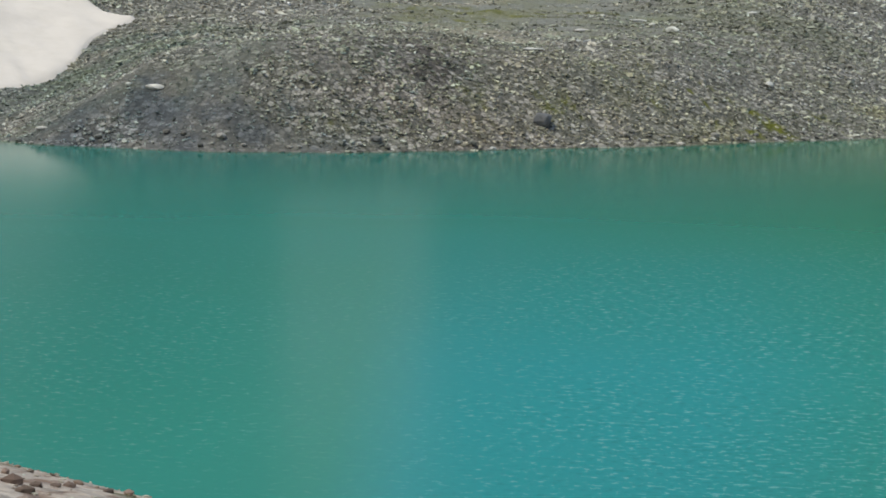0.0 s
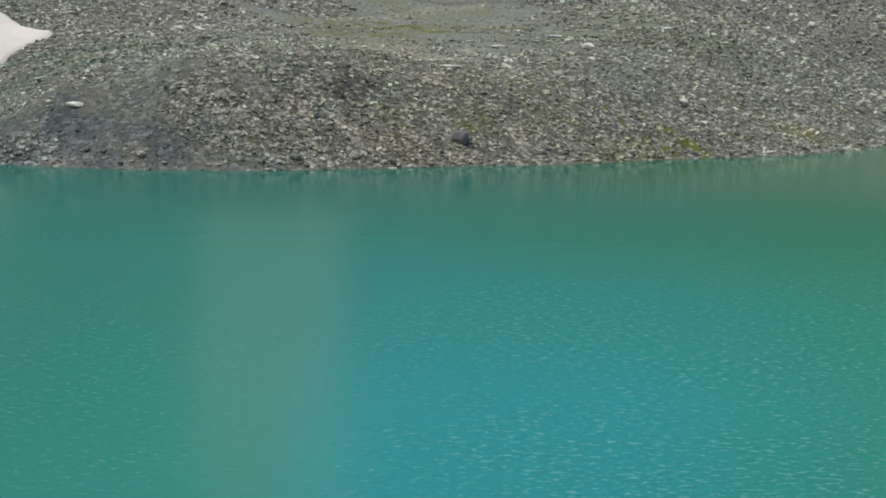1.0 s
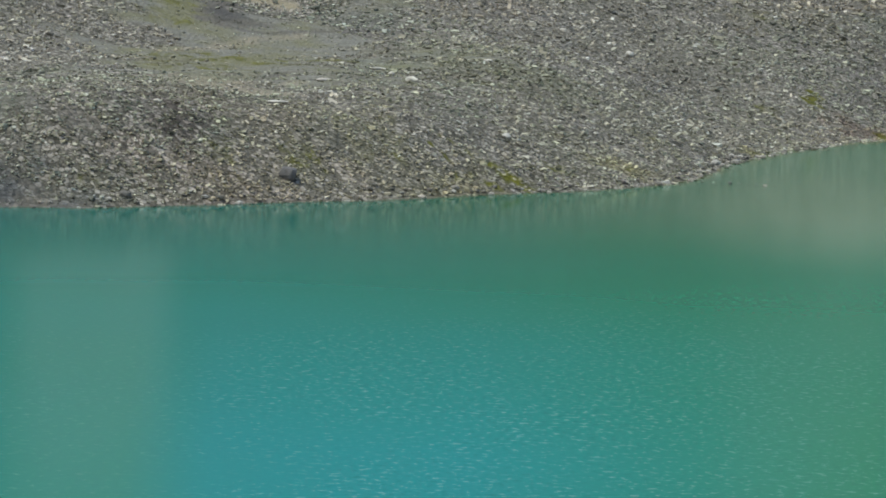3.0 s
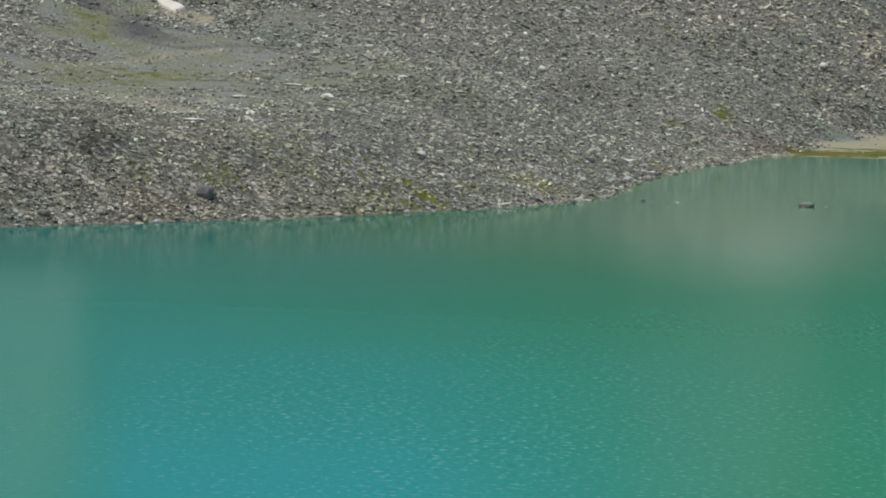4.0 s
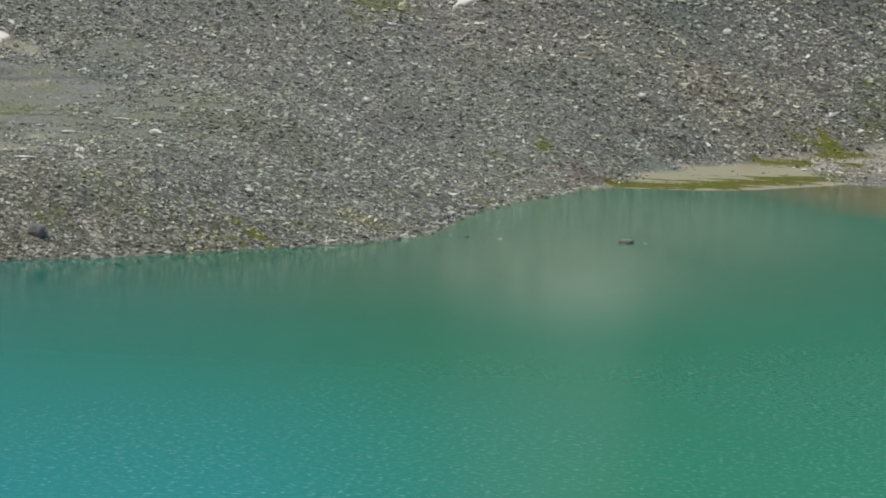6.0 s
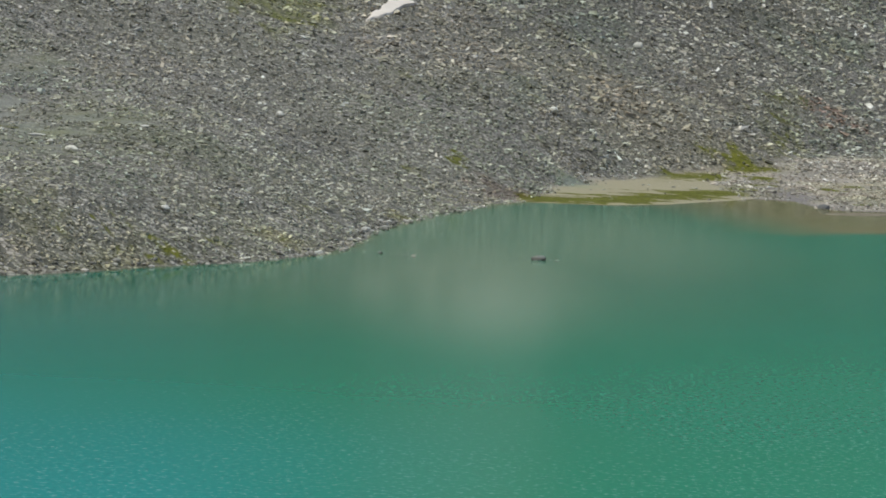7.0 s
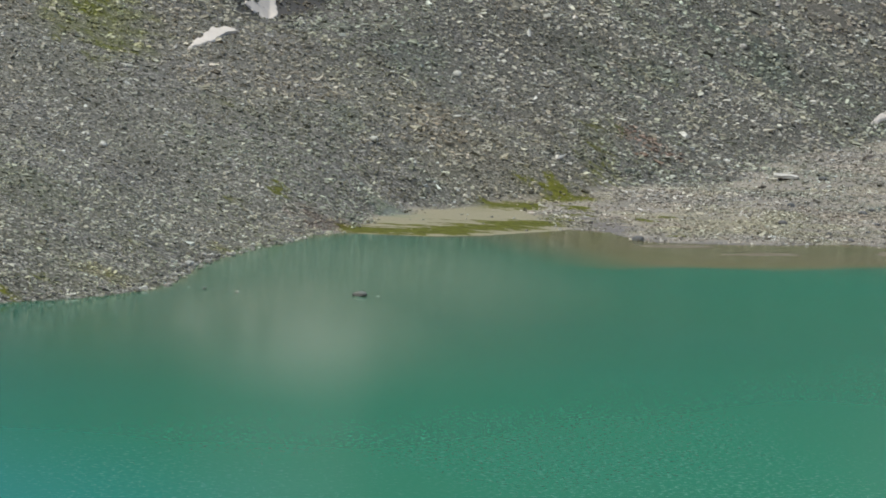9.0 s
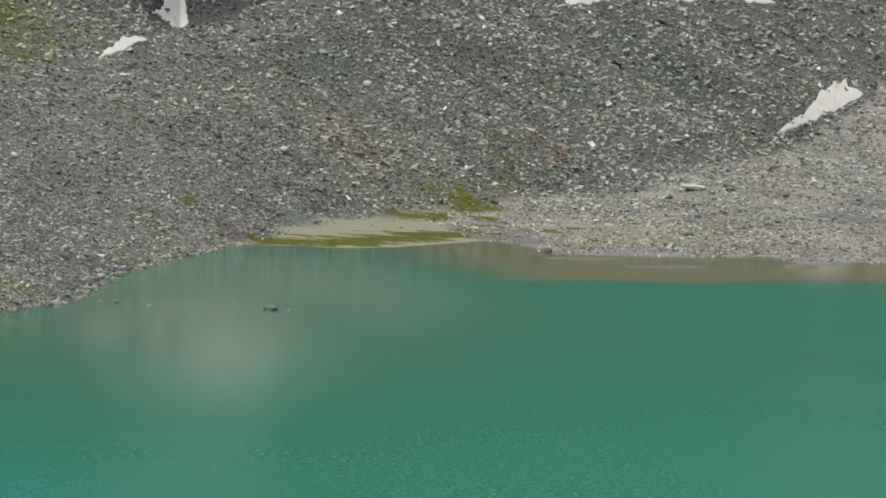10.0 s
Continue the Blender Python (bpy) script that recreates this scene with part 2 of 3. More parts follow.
def inland(x, y):
    """Metres from the water's edge, positive on land."""
    ring = SHORE + BANK[1:]
    wet = np.zeros(x.shape, bool)
    for (ax, ay), (bx, by) in zip(ring[:-1], ring[1:]):
        if ay != by:
            wet ^= ((ay > y) != (by > y)) & (x < ax + (y - ay) * (bx - ax) / (by - ay))
    d = np.abs(line_distance(x, y, ring))
    return np.where(wet, -d, d) + 0.5 * fractal(x, y, 5.0, 3, 1)


def height(x, y, fine=True):
    x, y = np.asarray(x, float), np.asarray(y, float)
    d = inland(x, y)
    edge = -55 - (y - 211) * 0.34
    scree = -44.0 - 0.228 * x + 0.164 * y - 0.15 * rise(x - 65, 10)
    steep = -106.8 - 0.393 * x + 0.32 * y
    knoll = 6.2 + 0.03 * (y - 200) - 0.30 * soft(x + 14, 6) - 0.55 * soft(edge - x, 3) - 0.2 * rise(y - 300, 10)
    gully = 1.6 + 0.085 * (y - 215) - 0.4 * soft(x - edge - 2, 3) + 0.1 * soft(-90 - x, 10)
    fan = soft(-11.9 + 0.0174 * x + 0.0295 * y, 0.6) + 0.15 + 0.1 * rise(y - 600, 20)
    hill = smax(scree, steep, 2)
    # the crest, and the hollow behind it
    along = (x - 17) * 0.45 + (y - 416) * 0.893
    across = -(x - 17) * 0.893 + (y - 416) * 0.45
    hollow = np.exp(-((across - 22) / 12) ** 2) * np.clip((along + 8) / 20, 0, 1) * np.clip((190 - along) / 60, 0, 1) * np.clip((x - 0.0465 * y + 9.0) / 16.0, 0, 1)
    hill = hill - 13 * hollow + 5 * np.exp(-(across / 16) ** 2) * np.clip((along + 20) / 60, 0, 1) * np.clip((260 - along) / 60, 0, 1)
    hill = hill - 5.2 * np.exp(-((across - 3) / 9) ** 2 - ((along - 52) / 32) ** 2)
    hill = hill - 6 * np.exp(-((x + 43) / 16) ** 2 - ((y - 304) / 11) ** 2)
    foot = line_distance(x, y, FOOT) + 1.5 * fractal(x, y, 9.0, 3, 2)
    z = smax(smax(hill, knoll, 1.5), gully, 1.5) + 3 * np.exp(-((x + 6) / 12) ** 2 - ((y - 270) / 40) ** 2)
    z = fan + soft(smin(z - fan, 0.5 * foot, 1.0), 0.2)
    r = np.hypot(x, y)
    z = z + 0.42 * rise(r - 1000, 120) * (1 + 0.35 * fractal(x, y, 420.0, 4, 2))
    # the slope on which the camera climbs
    own = 7.08 - 0.47 * (y - 7.6) * (y < 7.6) - 0.062 * (y - 7.6) * (y >= 7.6) - 0.14 * x - 0.55 * soft(y - 30 + 0.3 * x, 4)
    own = own + 0.12 * rise(-60 - y, 20) + 0.25 * rise(np.abs(x) - 90, 30)
    near = y < 110
    z = np.where(near, np.maximum(own, 0.3), z)
    bank = 0.55 * soft(d, 0.6)
    z = smin(z, bank + 0.02 * d, 0.8)
    z = np.where(d < 0, np.minimum(z, 0.10 * d), z)
    if fine:
        flat = np.clip(z / 3.0, 0.05, 1)
        z = z + flat * np.where(d > 0, 1, 0) * (0.9 * fractal(x, y, 34.0, 3, 3) + 0.22 * fractal(x, y, 4.0, 3, 0)) * np.where(near, 0.10, 1)
    return z
# ---------------------------------------------------------------- ground and water
def mesh_of(name, verts, faces, material, smooth=True):
    """A mesh from arrays; the faces are all triangles or all quads."""
    me = bpy.data.meshes.new(name)
    n = faces.shape[1]
    me.vertices.add(len(verts)), me.loops.add(faces.size), me.polygons.add(len(faces))
    me.vertices.foreach_set("co", np.ascontiguousarray(verts, np.float32).ravel())
    me.loops.foreach_set("vertex_index", np.ascontiguousarray(faces, np.int32).ravel())
    me.polygons.foreach_set("loop_start", np.arange(0, faces.size, n, dtype=np.int32))
    me.polygons.foreach_set("use_smooth", np.full(len(faces), smooth))
    me.update(calc_edges=True)
    me.materials.append(material)
    return me


def paint(me, name, rgb):
    a = me.attributes.new(name, "FLOAT_COLOR", "POINT")
    a.data.foreach_set("color", np.concatenate([rgb, np.ones((len(rgb), 1))], 1).astype(np.float32).ravel())


def grid_faces(rows, cols, wrap=False):
    i = np.arange(rows - 1)[:, None] * cols
    j = np.arange(cols if wrap else cols - 1)[None, :]
    k = (j + 1) % cols
    return np.stack([i + j, i + k, i + cols + k, i + cols + j], -1).reshape(-1, 4)


def spot(x, y, cx, cy, rx, ry, turn=0.0, rough=0.6, size=4.0):
    """A patch with an uneven edge: 1 inside, 0 outside."""
    c, s = math.cos(radians(turn)), math.sin(radians(turn))
    u, v = ((x - cx) * c + (y - cy) * s) / rx, (-(x - cx) * s + (y - cy) * c) / ry
    return np.clip(2.2 * (1.0 - np.hypot(u, v) + rough * fractal(x, y, size, 3, 2)), 0, 1)


def damp_gravel(x, y):
    """Fine wet gravel along the shore below the snow gully."""
    return np.maximum(spot(x, y, -38, 166.8, 9, 2.6, 0, 0.8, 4.0), spot(x, y, -44, 170.5, 8, 6, 0, 0.9, 4.0))


# moss on the scree and on the flat: x, y, half-lengths, turn, strength
MOSS = (
    (-32.0, 243, 7.0, 13, 8, 0.6), (-39.7, 243, 4.5, 9, 10, 0.5), (-44, 279, 2.6, 9, 8, 0.5), (-8.3, 196.2, 3.0, 2.8, 2, 0.95), (-3.6, 203, 2.2, 2.4, 2, 0.6),
    (3.3, 231, 2.0, 6, -1, 0.55), (21.2, 322, 1.2, 4.6, -4, 0.9), (15.2, 305, 1.6, 2.8, -3, 0.6), (-17.2, 194, 2.6, 6, 6, 0.35),
    (-25, 180, 1.2, 2.6, 9, 0.45), (-20.4, 184.0, 1.3, 2.0, 7, 0.5), (-31.8, 171, 1.3, 1.3, 11, 0.4), (-0.5, 404, 5.6, 26, 0, 0.65),
    (78, 425, 5, 26, -12, 0.6), (86.2, 465, 3, 9, -10, 0.6), (16.3, 367, 1.5, 5, -4, 0.45), (7.4, 405, 4, 8, 0, 0.4), (12.6, 258.7, 1.4, 4, -14, 0.45), (0.5, 213.5, 1.6, 2.2, 30, 0.5),
    (84.3, 457, 3.2, 7.5, -10, 0.6), (-14.3, 192, 0.9, 1.7, 5, 0.5), (-58, 203, 2.4, 6, 17, 0.35), (-12, 245, 5, 18, 3, 0.25),
)


# moss on the inner side of the sandy flat
FLAT_MOSS = ((58.5, 370, 4.2, 8, -12), (66, 389, 6.5, 7, -10), (63, 356, 3.8, 4, -8), (66, 372, 3.0, 6, -10), (59, 345, 2.6, 3, 0), (71.3, 352, 2.2, 4, 0), (69.0, 321, 2.4, 2, 0), (54.5, 372, 2.4, 3, 0), (75, 360, 2, 3, 0))

# worn tracks and a thread of pale gravel across the bench
TRACKS = (((-40.4, 250.4), (-38.0, 264.9), (-34.1, 275.9), (-31.3, 280.7)), ((-33.2, 210), (-30.1, 205.4), (-27.5, 204.2), (-25.3, 203.2)),
          ((-49.6, 310.0), (-47.6, 309.4), (-45.8, 309.4), (-44.6, 309), (-41.0, 286.9), (-39.6, 285.5)), ((-33.2, 214.5), (-27.7, 208.7), (-25.1, 222.2)))
TRACK_WIDTHS = (0.6, 1.7, 0.35, 0.6)
# dark lines along a gully and across the bench
DARK_LINES = (((-48.6, 309.3), (-46.2, 308.4), (-43.6, 306), (-41.1, 285.0), (-39.2, 279.5), (-37.0, 282.0)), ((-41.2, 279.0), (-37.0, 276.8), (-30.5, 283.1), (-22.8, 292.9)))


# broad tones of the slopes: x, y, half-lengths, turn, strength, colour
TONES = (
    (-29.8, 185, 3.8, 5.5, 0, 0.95, (0.60, 0.58, 0.59)), (-24, 179, 9, 7, 8, 0.7, (1.14, 1.09, 1.10)), (-56, 196, 10, 28, 10, 0.9, (0.70, 0.77, 0.79)), (-41.5, 167.6, 8.5, 4.0, 0, 0.8, (0.66, 0.73, 0.84)), (-47, 169, 7, 4.0, 0, 0.7, (0.72, 0.77, 0.82)), (-36, 168, 6, 2.5, 0, 0.6, (0.74, 0.77, 0.82)), (82, 352, 16, 34, -10, 0.6, (1.0, 1.02, 0.84)),
    (-50, 200, 9, 16, 10, 0.7, (0.86, 0.95, 0.84)), (-41, 176, 6, 5, 0, 0.5, (0.9, 1.0, 0.9)), (-29.5, 303, 8, 9, -30, 0.9, (0.86, 0.9, 0.9)),
    (-43, 300, 5, 12, 20, 0.8, (0.72, 0.75, 0.8)), (-39, 283, 2.5, 4, 0, 0.9, (0.62, 0.63, 0.66)), (37.5, 339, 3.2, 8, 0, 0.8, (0.84, 0.96, 0.92)),
    (153, 626, 12, 34, -14, 0.8, (0.74, 0.84, 0.80)), (106, 523, 7, 16, -12, 0.6, (0.82, 0.95, 0.84)), (93, 511, 6, 14, 0, 0.5, (0.84, 0.94, 0.86)),
    (52, 451, 8, 18, -8, 0.5, (0.84, 0.93, 0.90)), (34, 380, 4, 12, -6, 0.55, (0.84, 0.96, 0.86)), (178, 715, 30, 20, -12, 0.6, (1.08, 0.98, 0.96)), (165, 640, 40, 60, -14, 0.9, (0.9, 0.92, 0.91)),
    (26, 309, 3.6, 9, -8, 0.9, (0.80, 0.68, 0.66)), (58, 400, 18, 26, -10, 0.5, (0.98, 0.94, 0.84)), (1, 404, 8, 28, 0, 0.8, (0.94, 0.98, 0.70)), (72, 440, 9, 18, -10, 0.6, (0.80, 0.76, 0.72)),
    (-22, 176, 12, 3, 8, 0.5, (1.02, 0.94, 0.90)), (-10, 190.5, 6, 3.5, 25, 0.7, (0.95, 0.96, 0.76)), (12.6, 258.7, 2.5, 6, -14, 0.7, (1.0, 0.98, 0.72)),
    (0.5, 212, 3.5, 4, 40, 0.7, (1.02, 0.98, 0.76)), (22, 480, 7, 24, 0, 0.9, (0.72, 0.74, 0.74)), (130, 560, 16, 26, -12, 0.5, (0.82, 0.86, 0.86)),
    (-14, 250, 9, 26, 0, 0.45, (0.94, 1.02, 0.88)), (-30, 192, 8, 10, 5, 0.45, (1.05, 0.98, 0.96)),
)


def tone(x, y):
    """How the ground's colour shifts from place to place."""
    rgb = np.ones((len(x), 3))
    for cx, cy, rx, ry, turn, amount, colour in TONES:
        k = amount * spot(x, y, cx, cy, rx, ry, turn, 0.7, 0.45 * min(rx, ry))[:, None]
        rgb = rgb * (1 - k) + rgb * k * np.array(colour)
    return rgb


def flats(x, y):
    """Bare silt and darker runnels on the gravel fan."""
    along, across = x * 0.395 + y * 0.918, x * 0.918 - y * 0.395
    run = np.clip(2.6 * fractal(across, along * 0.12, 7.0, 4, 2) - 0.2, 0, 1) * np.clip(0.6 + fractal(x, y, 30.0, 2, 1), 0, 1)
    mud = np.maximum(spot(x, y, 128, 402, 10, 15, -15, 0.5, 6.0), 0.9 * spot(x, y, 63.0, 336, 3.0, 17, -8, 0.5, 3.0))
    mud = np.maximum(mud, 0.8 * np.clip(1.3 - np.abs(inland(x, y) - 0.8) / 1.6, 0, 1) * (x > 57))
    return np.stack([mud, run], -1)


def cover(x, y):
    """Where sand, moss and dark rock lie."""
    d = inland(x, y)
    z = height(x, y, False)
    foot = line_distance(x, y, FOOT) + 1.5 * fractal(x, y, 9.0, 3, 2)
    sand = np.clip(0.5 - foot / 1.6 + 0.8 * fractal(x, y, 6.0, 3, 1), 0, 1) * (y > 280) * (x > 24)
    moss = np.zeros_like(x)
    for cx, cy, rx, ry, turn, amount in MOSS:
        moss = np.maximum(moss, amount * spot(x, y, cx, cy, rx, ry, turn, 0.9, 0.35 * min(rx, ry)))
    # a thin growth of moss between the stones, thicker towards the shore
    moss = np.where(y < 110, 0.8 * np.maximum(spot(x, y, -4.75, 28.95, 0.5, 0.3, 0, 0.6, 0.3), 0.7 * spot(x, y, -5.9, 29.9, 0.5, 0.2, 0, 0.6, 0.3)), moss)
    near = np.clip(1.15 - d / 16, 0, 1) * (y < 262) * (y > 110)
    olive = 0.5 + 1.3 * fractal(x, y * 0.7, 15.0, 4, 4) + 0.7 * fractal(x, y, 3.5, 3, 2) + 0.3 * near
    olive = np.clip(olive, 0, 1) * np.clip((330 - y) / 60, 0.25, 1) * (0.65 + 0.2 * near)
    moss = np.maximum(moss * np.clip(0.85 + 0.7 * fractal(x, y, 2.2, 3, 1), 0.1, 1), 0.15 * olive * (foot > 0))
    # moss along the front of the sandy flat
    n1, n2 = fractal(x, y * 0.6, 9.0, 4, 0), fractal(x * 0.45, y, 2.4, 3, 2)
    front = np.clip((6.0 + 0.3 * np.clip(46 - x, 0, 14) + 1.6 * n1 + 2.6 * n2 + 2.4 * fractal(x, y, 0.9, 2, 3) - 1.0 - np.abs(d - 8.0 - 0.15 * np.clip(x - 47, 0, 20))) / 2, 0, 1) * np.clip((64 - x) / 10, 0, 1)
    front = front * (x > 27) * (y < 400) * np.clip((3.5 - foot) / 2, 0, 1) * np.clip((d - 1.2) / 1.5, 0, 1)
    lens = np.clip((59 - x + 0.05 * (y - 340)) / 4, 0, 1) * (x > 24) * (y < 395) * np.clip((0.8 - foot) / 2, 0, 1)
    moss = np.maximum(moss, 0.9 * front)
    rim = np.clip((3.6 + 2.2 * n1 + 2.0 * n2 - np.abs(foot + 2.5)) / 1.5, 0, 1) * np.clip((x - 48) / 5, 0, 1) * np.clip((75 - x) / 5, 0, 1) * (y < 420)
    moss = np.maximum(moss, 0.6 * rim)
    for cx, cy, rx, ry, turn in FLAT_MOSS:
        moss = np.maximum(moss, 0.85 * spot(x, y, cx, cy, rx, ry, turn, 0.55, 2.2))
    across = -(x - 17) * 0.893 + (y - 416) * 0.45
    dark = np.clip((across - 6) / 8, 0, 1) * np.clip((x - 0.0478 * y) / 1.0, 0, 1) * (x > 5) * (y < 560)
    bench = np.maximum(np.maximum(spot(x, y, -34, 270, 15, 44, 9, 0.8, 9.0), spot(x, y, -32, 230, 10, 20, 0, 0.6, 6.0)), spot(x, y, 37.5, 339, 3.2, 7, 0, 0.6, 4.0))
    damp = damp_gravel(x, y)
    for path, wide in zip(DARK_LINES, (1.3, 0.5)):
        dark = np.maximum(dark, 0.75 * np.clip(1.8 - np.abs(line_distance(x, y, path) + 0.9 * fractal(x, y, 3.0, 3, 1)) / wide, 0, 1))
    dark, bench = np.maximum(dark, 0.5 * damp), np.maximum(bench, 0.2 * damp)
    tan = 0.95 * spot(x, y, -38.0, 311.2, 3.2, 1.3, -4, 0.3, 1.2)
    for path, wide in zip(TRACKS, TRACK_WIDTHS):
        tan = np.maximum(tan, 0.6 * np.clip(1.8 - np.abs(line_distance(x, y, path) + 0.6 * fractal(x, y, 3.0, 2, 1)) / wide, 0, 1))
    sand, lens = np.maximum(sand, tan), np.maximum(lens, 0.8 * tan)
    sand = np.where(y < 110, 0.6, sand)
    return np.stack([sand, moss * (1 - tan), dark, bench, lens, olive], -1)


def steps(*parts):
    return np.concatenate([np.arange(a, b, s) for a, b, s in parts])


AZ = np.radians(np.concatenate([np.arange(-21, 21.5, 0.13), np.arange(24, 336, 6)]))
RAD = np.concatenate([[0.02], steps((0.5, 15, 0.7), (15, 36, 0.3), (36, 150, 2.5), (150, 360, 0.75), (360, 720, 1.6)), np.geomspace(720, 4800, 130)])


def build_ground():
    r, a = np.meshgrid(RAD, AZ, indexing="ij")
    x, y = r * np.sin(a), r * np.cos(a)
    z = height(x.ravel(), y.ravel()).reshape(x.shape)
    v = np.stack([x, y, z], -1).reshape(-1, 3)
    f = grid_faces(len(RAD), len(AZ), True)[:, ::-1]
    me = mesh_of("ground", v, f, GROUND)
    c = cover(v[:, 0], v[:, 1])
    paint(me, "cover", c[:, :3])
    # shade in the gaps between the stones, painted darker high on the slopes
    gap_shade = np.clip((v[:, 1:2] - 390) / 70, 0, 1) * (1 - c[:, 0:1])
    paint(me, "tone", tone(v[:, 0], v[:, 1]) * (1 - 0.22 * gap_shade))
    paint(me, "flats", np.concatenate([flats(v[:, 0], v[:, 1]), np.zeros((len(v), 1))], 1))
    paint(me, "cover_more", np.stack([c[:, 3], c[:, 4], np.where(v[:, 1] < 110, 1.0, 0.0)], -1))
    return tagged(new("ground", me), "stony scree slopes of grey rubble above a mountain lake", "ground", kind="structure"), v, f


def build_water():
    a = np.radians(np.concatenate([np.arange(-24, 25, 0.25), np.arange(30, 336, 10)]))
    r = np.concatenate([np.arange(18, 380, 1.2), np.geomspace(385, 520, 8)])
    R, A = np.meshgrid(r, a, indexing="ij")
    x, y = (R * np.sin(A)).ravel(), (R * np.cos(A)).ravel()
    f = grid_faces(len(r), len(a), True)[:, ::-1]
    d = -inland(x, y)
    # the brown shelf off the gravel fan with its sharp outer edge, and mirrored snow painted as a pale patch round
    # the rock
    edge = np.where(x < 50, 257.5, 257.5 + 0.62 * (x - 50)) + 2.0 * fractal(x, y, 14.0, 3, 1)
    shelf = np.clip((y - edge) / 4.5, 0, 1) * np.clip((x - 40 - 0.1 * (290 - y)) / 14, 0, 1)
    pale_sheen = 0.8 * np.clip(1.5 * (1.0 - np.hypot((x - 14.2 - 0.07 * (y - 190)) / 11.5, (y - 198) / 66)), 0, 1)
    pale_sheen = pale_sheen * pale_sheen * (3 - 2 * pale_sheen)
    # the bay and the water about it are lightened in the colour too
    pale_sheen = np.maximum(pale_sheen, 0.6 * np.clip(1.5 * (1.0 - np.hypot((x - 25) / 22, (y - 250) / 62)), 0, 1))
    pale_sheen = pale_sheen + (1 - pale_sheen) * 0.3 * np.clip(1.6 * (1.0 - np.hypot((x - 13) / 24, (y - 212) / 72)), 0, 1)
    shelf = np.maximum(shelf * 0.85, np.clip(1 - d / 1.2, 0, 1) * 0.5)
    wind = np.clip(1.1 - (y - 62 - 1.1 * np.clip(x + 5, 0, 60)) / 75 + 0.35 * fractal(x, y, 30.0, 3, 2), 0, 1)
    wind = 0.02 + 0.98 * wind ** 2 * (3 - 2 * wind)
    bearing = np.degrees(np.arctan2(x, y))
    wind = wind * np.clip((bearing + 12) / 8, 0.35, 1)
    # rippled water lightened in the colour towards the camera
    ripple_light = np.clip((150 - y + 0.8 * np.clip(x, -20, 60) - 6 * np.clip(-bearing - 11, 0, 3)) / 75 + 0.12 * fractal(x, y, 40.0, 3, 0), 0, 1)
    ripple_light = np.maximum(ripple_light, 0.75 * np.clip((-8 - bearing) / 3, 0, 1) * np.clip((d - 45) / 40, 0, 1))
    # reflected sky painted as a bluer sector of the near water
    sky_sheen = np.clip((bearing + 9.2) / 1.6, 0, 1) * np.clip((5.5 - bearing) / 8, 0, 1) * np.clip((130 - y) / 50, 0, 1)
    green = np.clip(0.66 + (bearing + 6) / 22, 0.58, 1) * (1 - sky_sheen)
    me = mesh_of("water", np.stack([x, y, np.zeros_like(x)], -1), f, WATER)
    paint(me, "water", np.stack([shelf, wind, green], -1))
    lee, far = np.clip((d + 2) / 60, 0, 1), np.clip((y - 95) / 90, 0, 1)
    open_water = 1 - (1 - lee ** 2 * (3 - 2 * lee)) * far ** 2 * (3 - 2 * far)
    paint(me, "sheltered", np.stack([open_water, pale_sheen, ripple_light], -1))
    return tagged(new("water", me), "rippled turquoise water of a glacial mountain lake", "lake", kind="structure")


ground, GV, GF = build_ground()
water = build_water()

# ---------------------------------------------------------------- stones
# where the snow lies: outlines in plan
def by_bearing(*rows):
    return [(r * math.sin(radians(b)), r * math.cos(radians(b))) for b, r in rows]


GULLY_SNOW = [(-57.9, 222.3), (-60.4, 223.0), (-62.4, 225.1), (-64.5, 227), (-72, 243), (-84, 264), (-112, 310), (-150, 300), (-120, 225), (-86, 192), (-70, 185), (-60.5, 195.9), (-59.7, 200), (-59.0, 203), (-58.9, 208.3), (-59.4, 215.1), (-58.8, 219)]
TONGUE_SNOW = [(-43.9, 314.2), (-43.6, 317.4), (-42.2, 317.5), (-41.9, 315.0), (-41.4, 314.0), (-40.9, 313.1), (-39.9, 312.6), (-38.6, 312.2), (-39.9, 311.5), (-41.1, 311.9), (-41.9, 312.8), (-42.4, 313.9)]
WEDGE_SNOW = [(12.6, 398.6), (13.6, 403.4), (14.9, 406.5), (15.4, 410.0), (17.3, 416.1), (20.8, 417.6), (18.4, 413.1), (17.0, 407.2), (14.8, 402.1), (13.5, 400.5)]
RAGGED_SNOW = [(24.7, 479.3), (26.6, 487.9), (27.1, 492.2), (28.0, 496.8), (30.6, 503.3), (31.0, 501.4), (31.4, 498.3), (31.7, 495.0), (31.0, 491.0), (30.0, 486), (28.6, 484), (27.6, 484), (25.9, 480.7)]
CREST_SNOW = [(33.2, 505.5), (36.1, 511), (39.8, 518.5), (43.5, 525), (48.8, 534), (51, 543), (44, 538), (36, 519)]
FOOT_SNOW = [(174.8, 614.2), (181.3, 626.9), (189.6, 646.6), (199.9, 672.7), (208.1, 691.2), (217.7, 708.4), (219.6, 711.3), (219.6, 706.7), (222.5, 704.7), (219.7, 698.9), (213.1, 687.0), (207.8, 679.0), (196.0, 654.0), (187.0, 634.8), (181.3, 624.6)]
UPPER_SNOW = [(128.1, 638.9), (127.3, 631.1), (128.8, 632.7), (133.8, 641.8), (138.6, 648.8), (144.0, 656.9), (146.4, 666.0), (136.4, 652.1)]
DIRTY_SNOW = [(172.3, 709), (183.6, 724.5), (194.9, 738), (211.7, 757), (214.5, 768), (195.9, 752), (176.7, 724)]
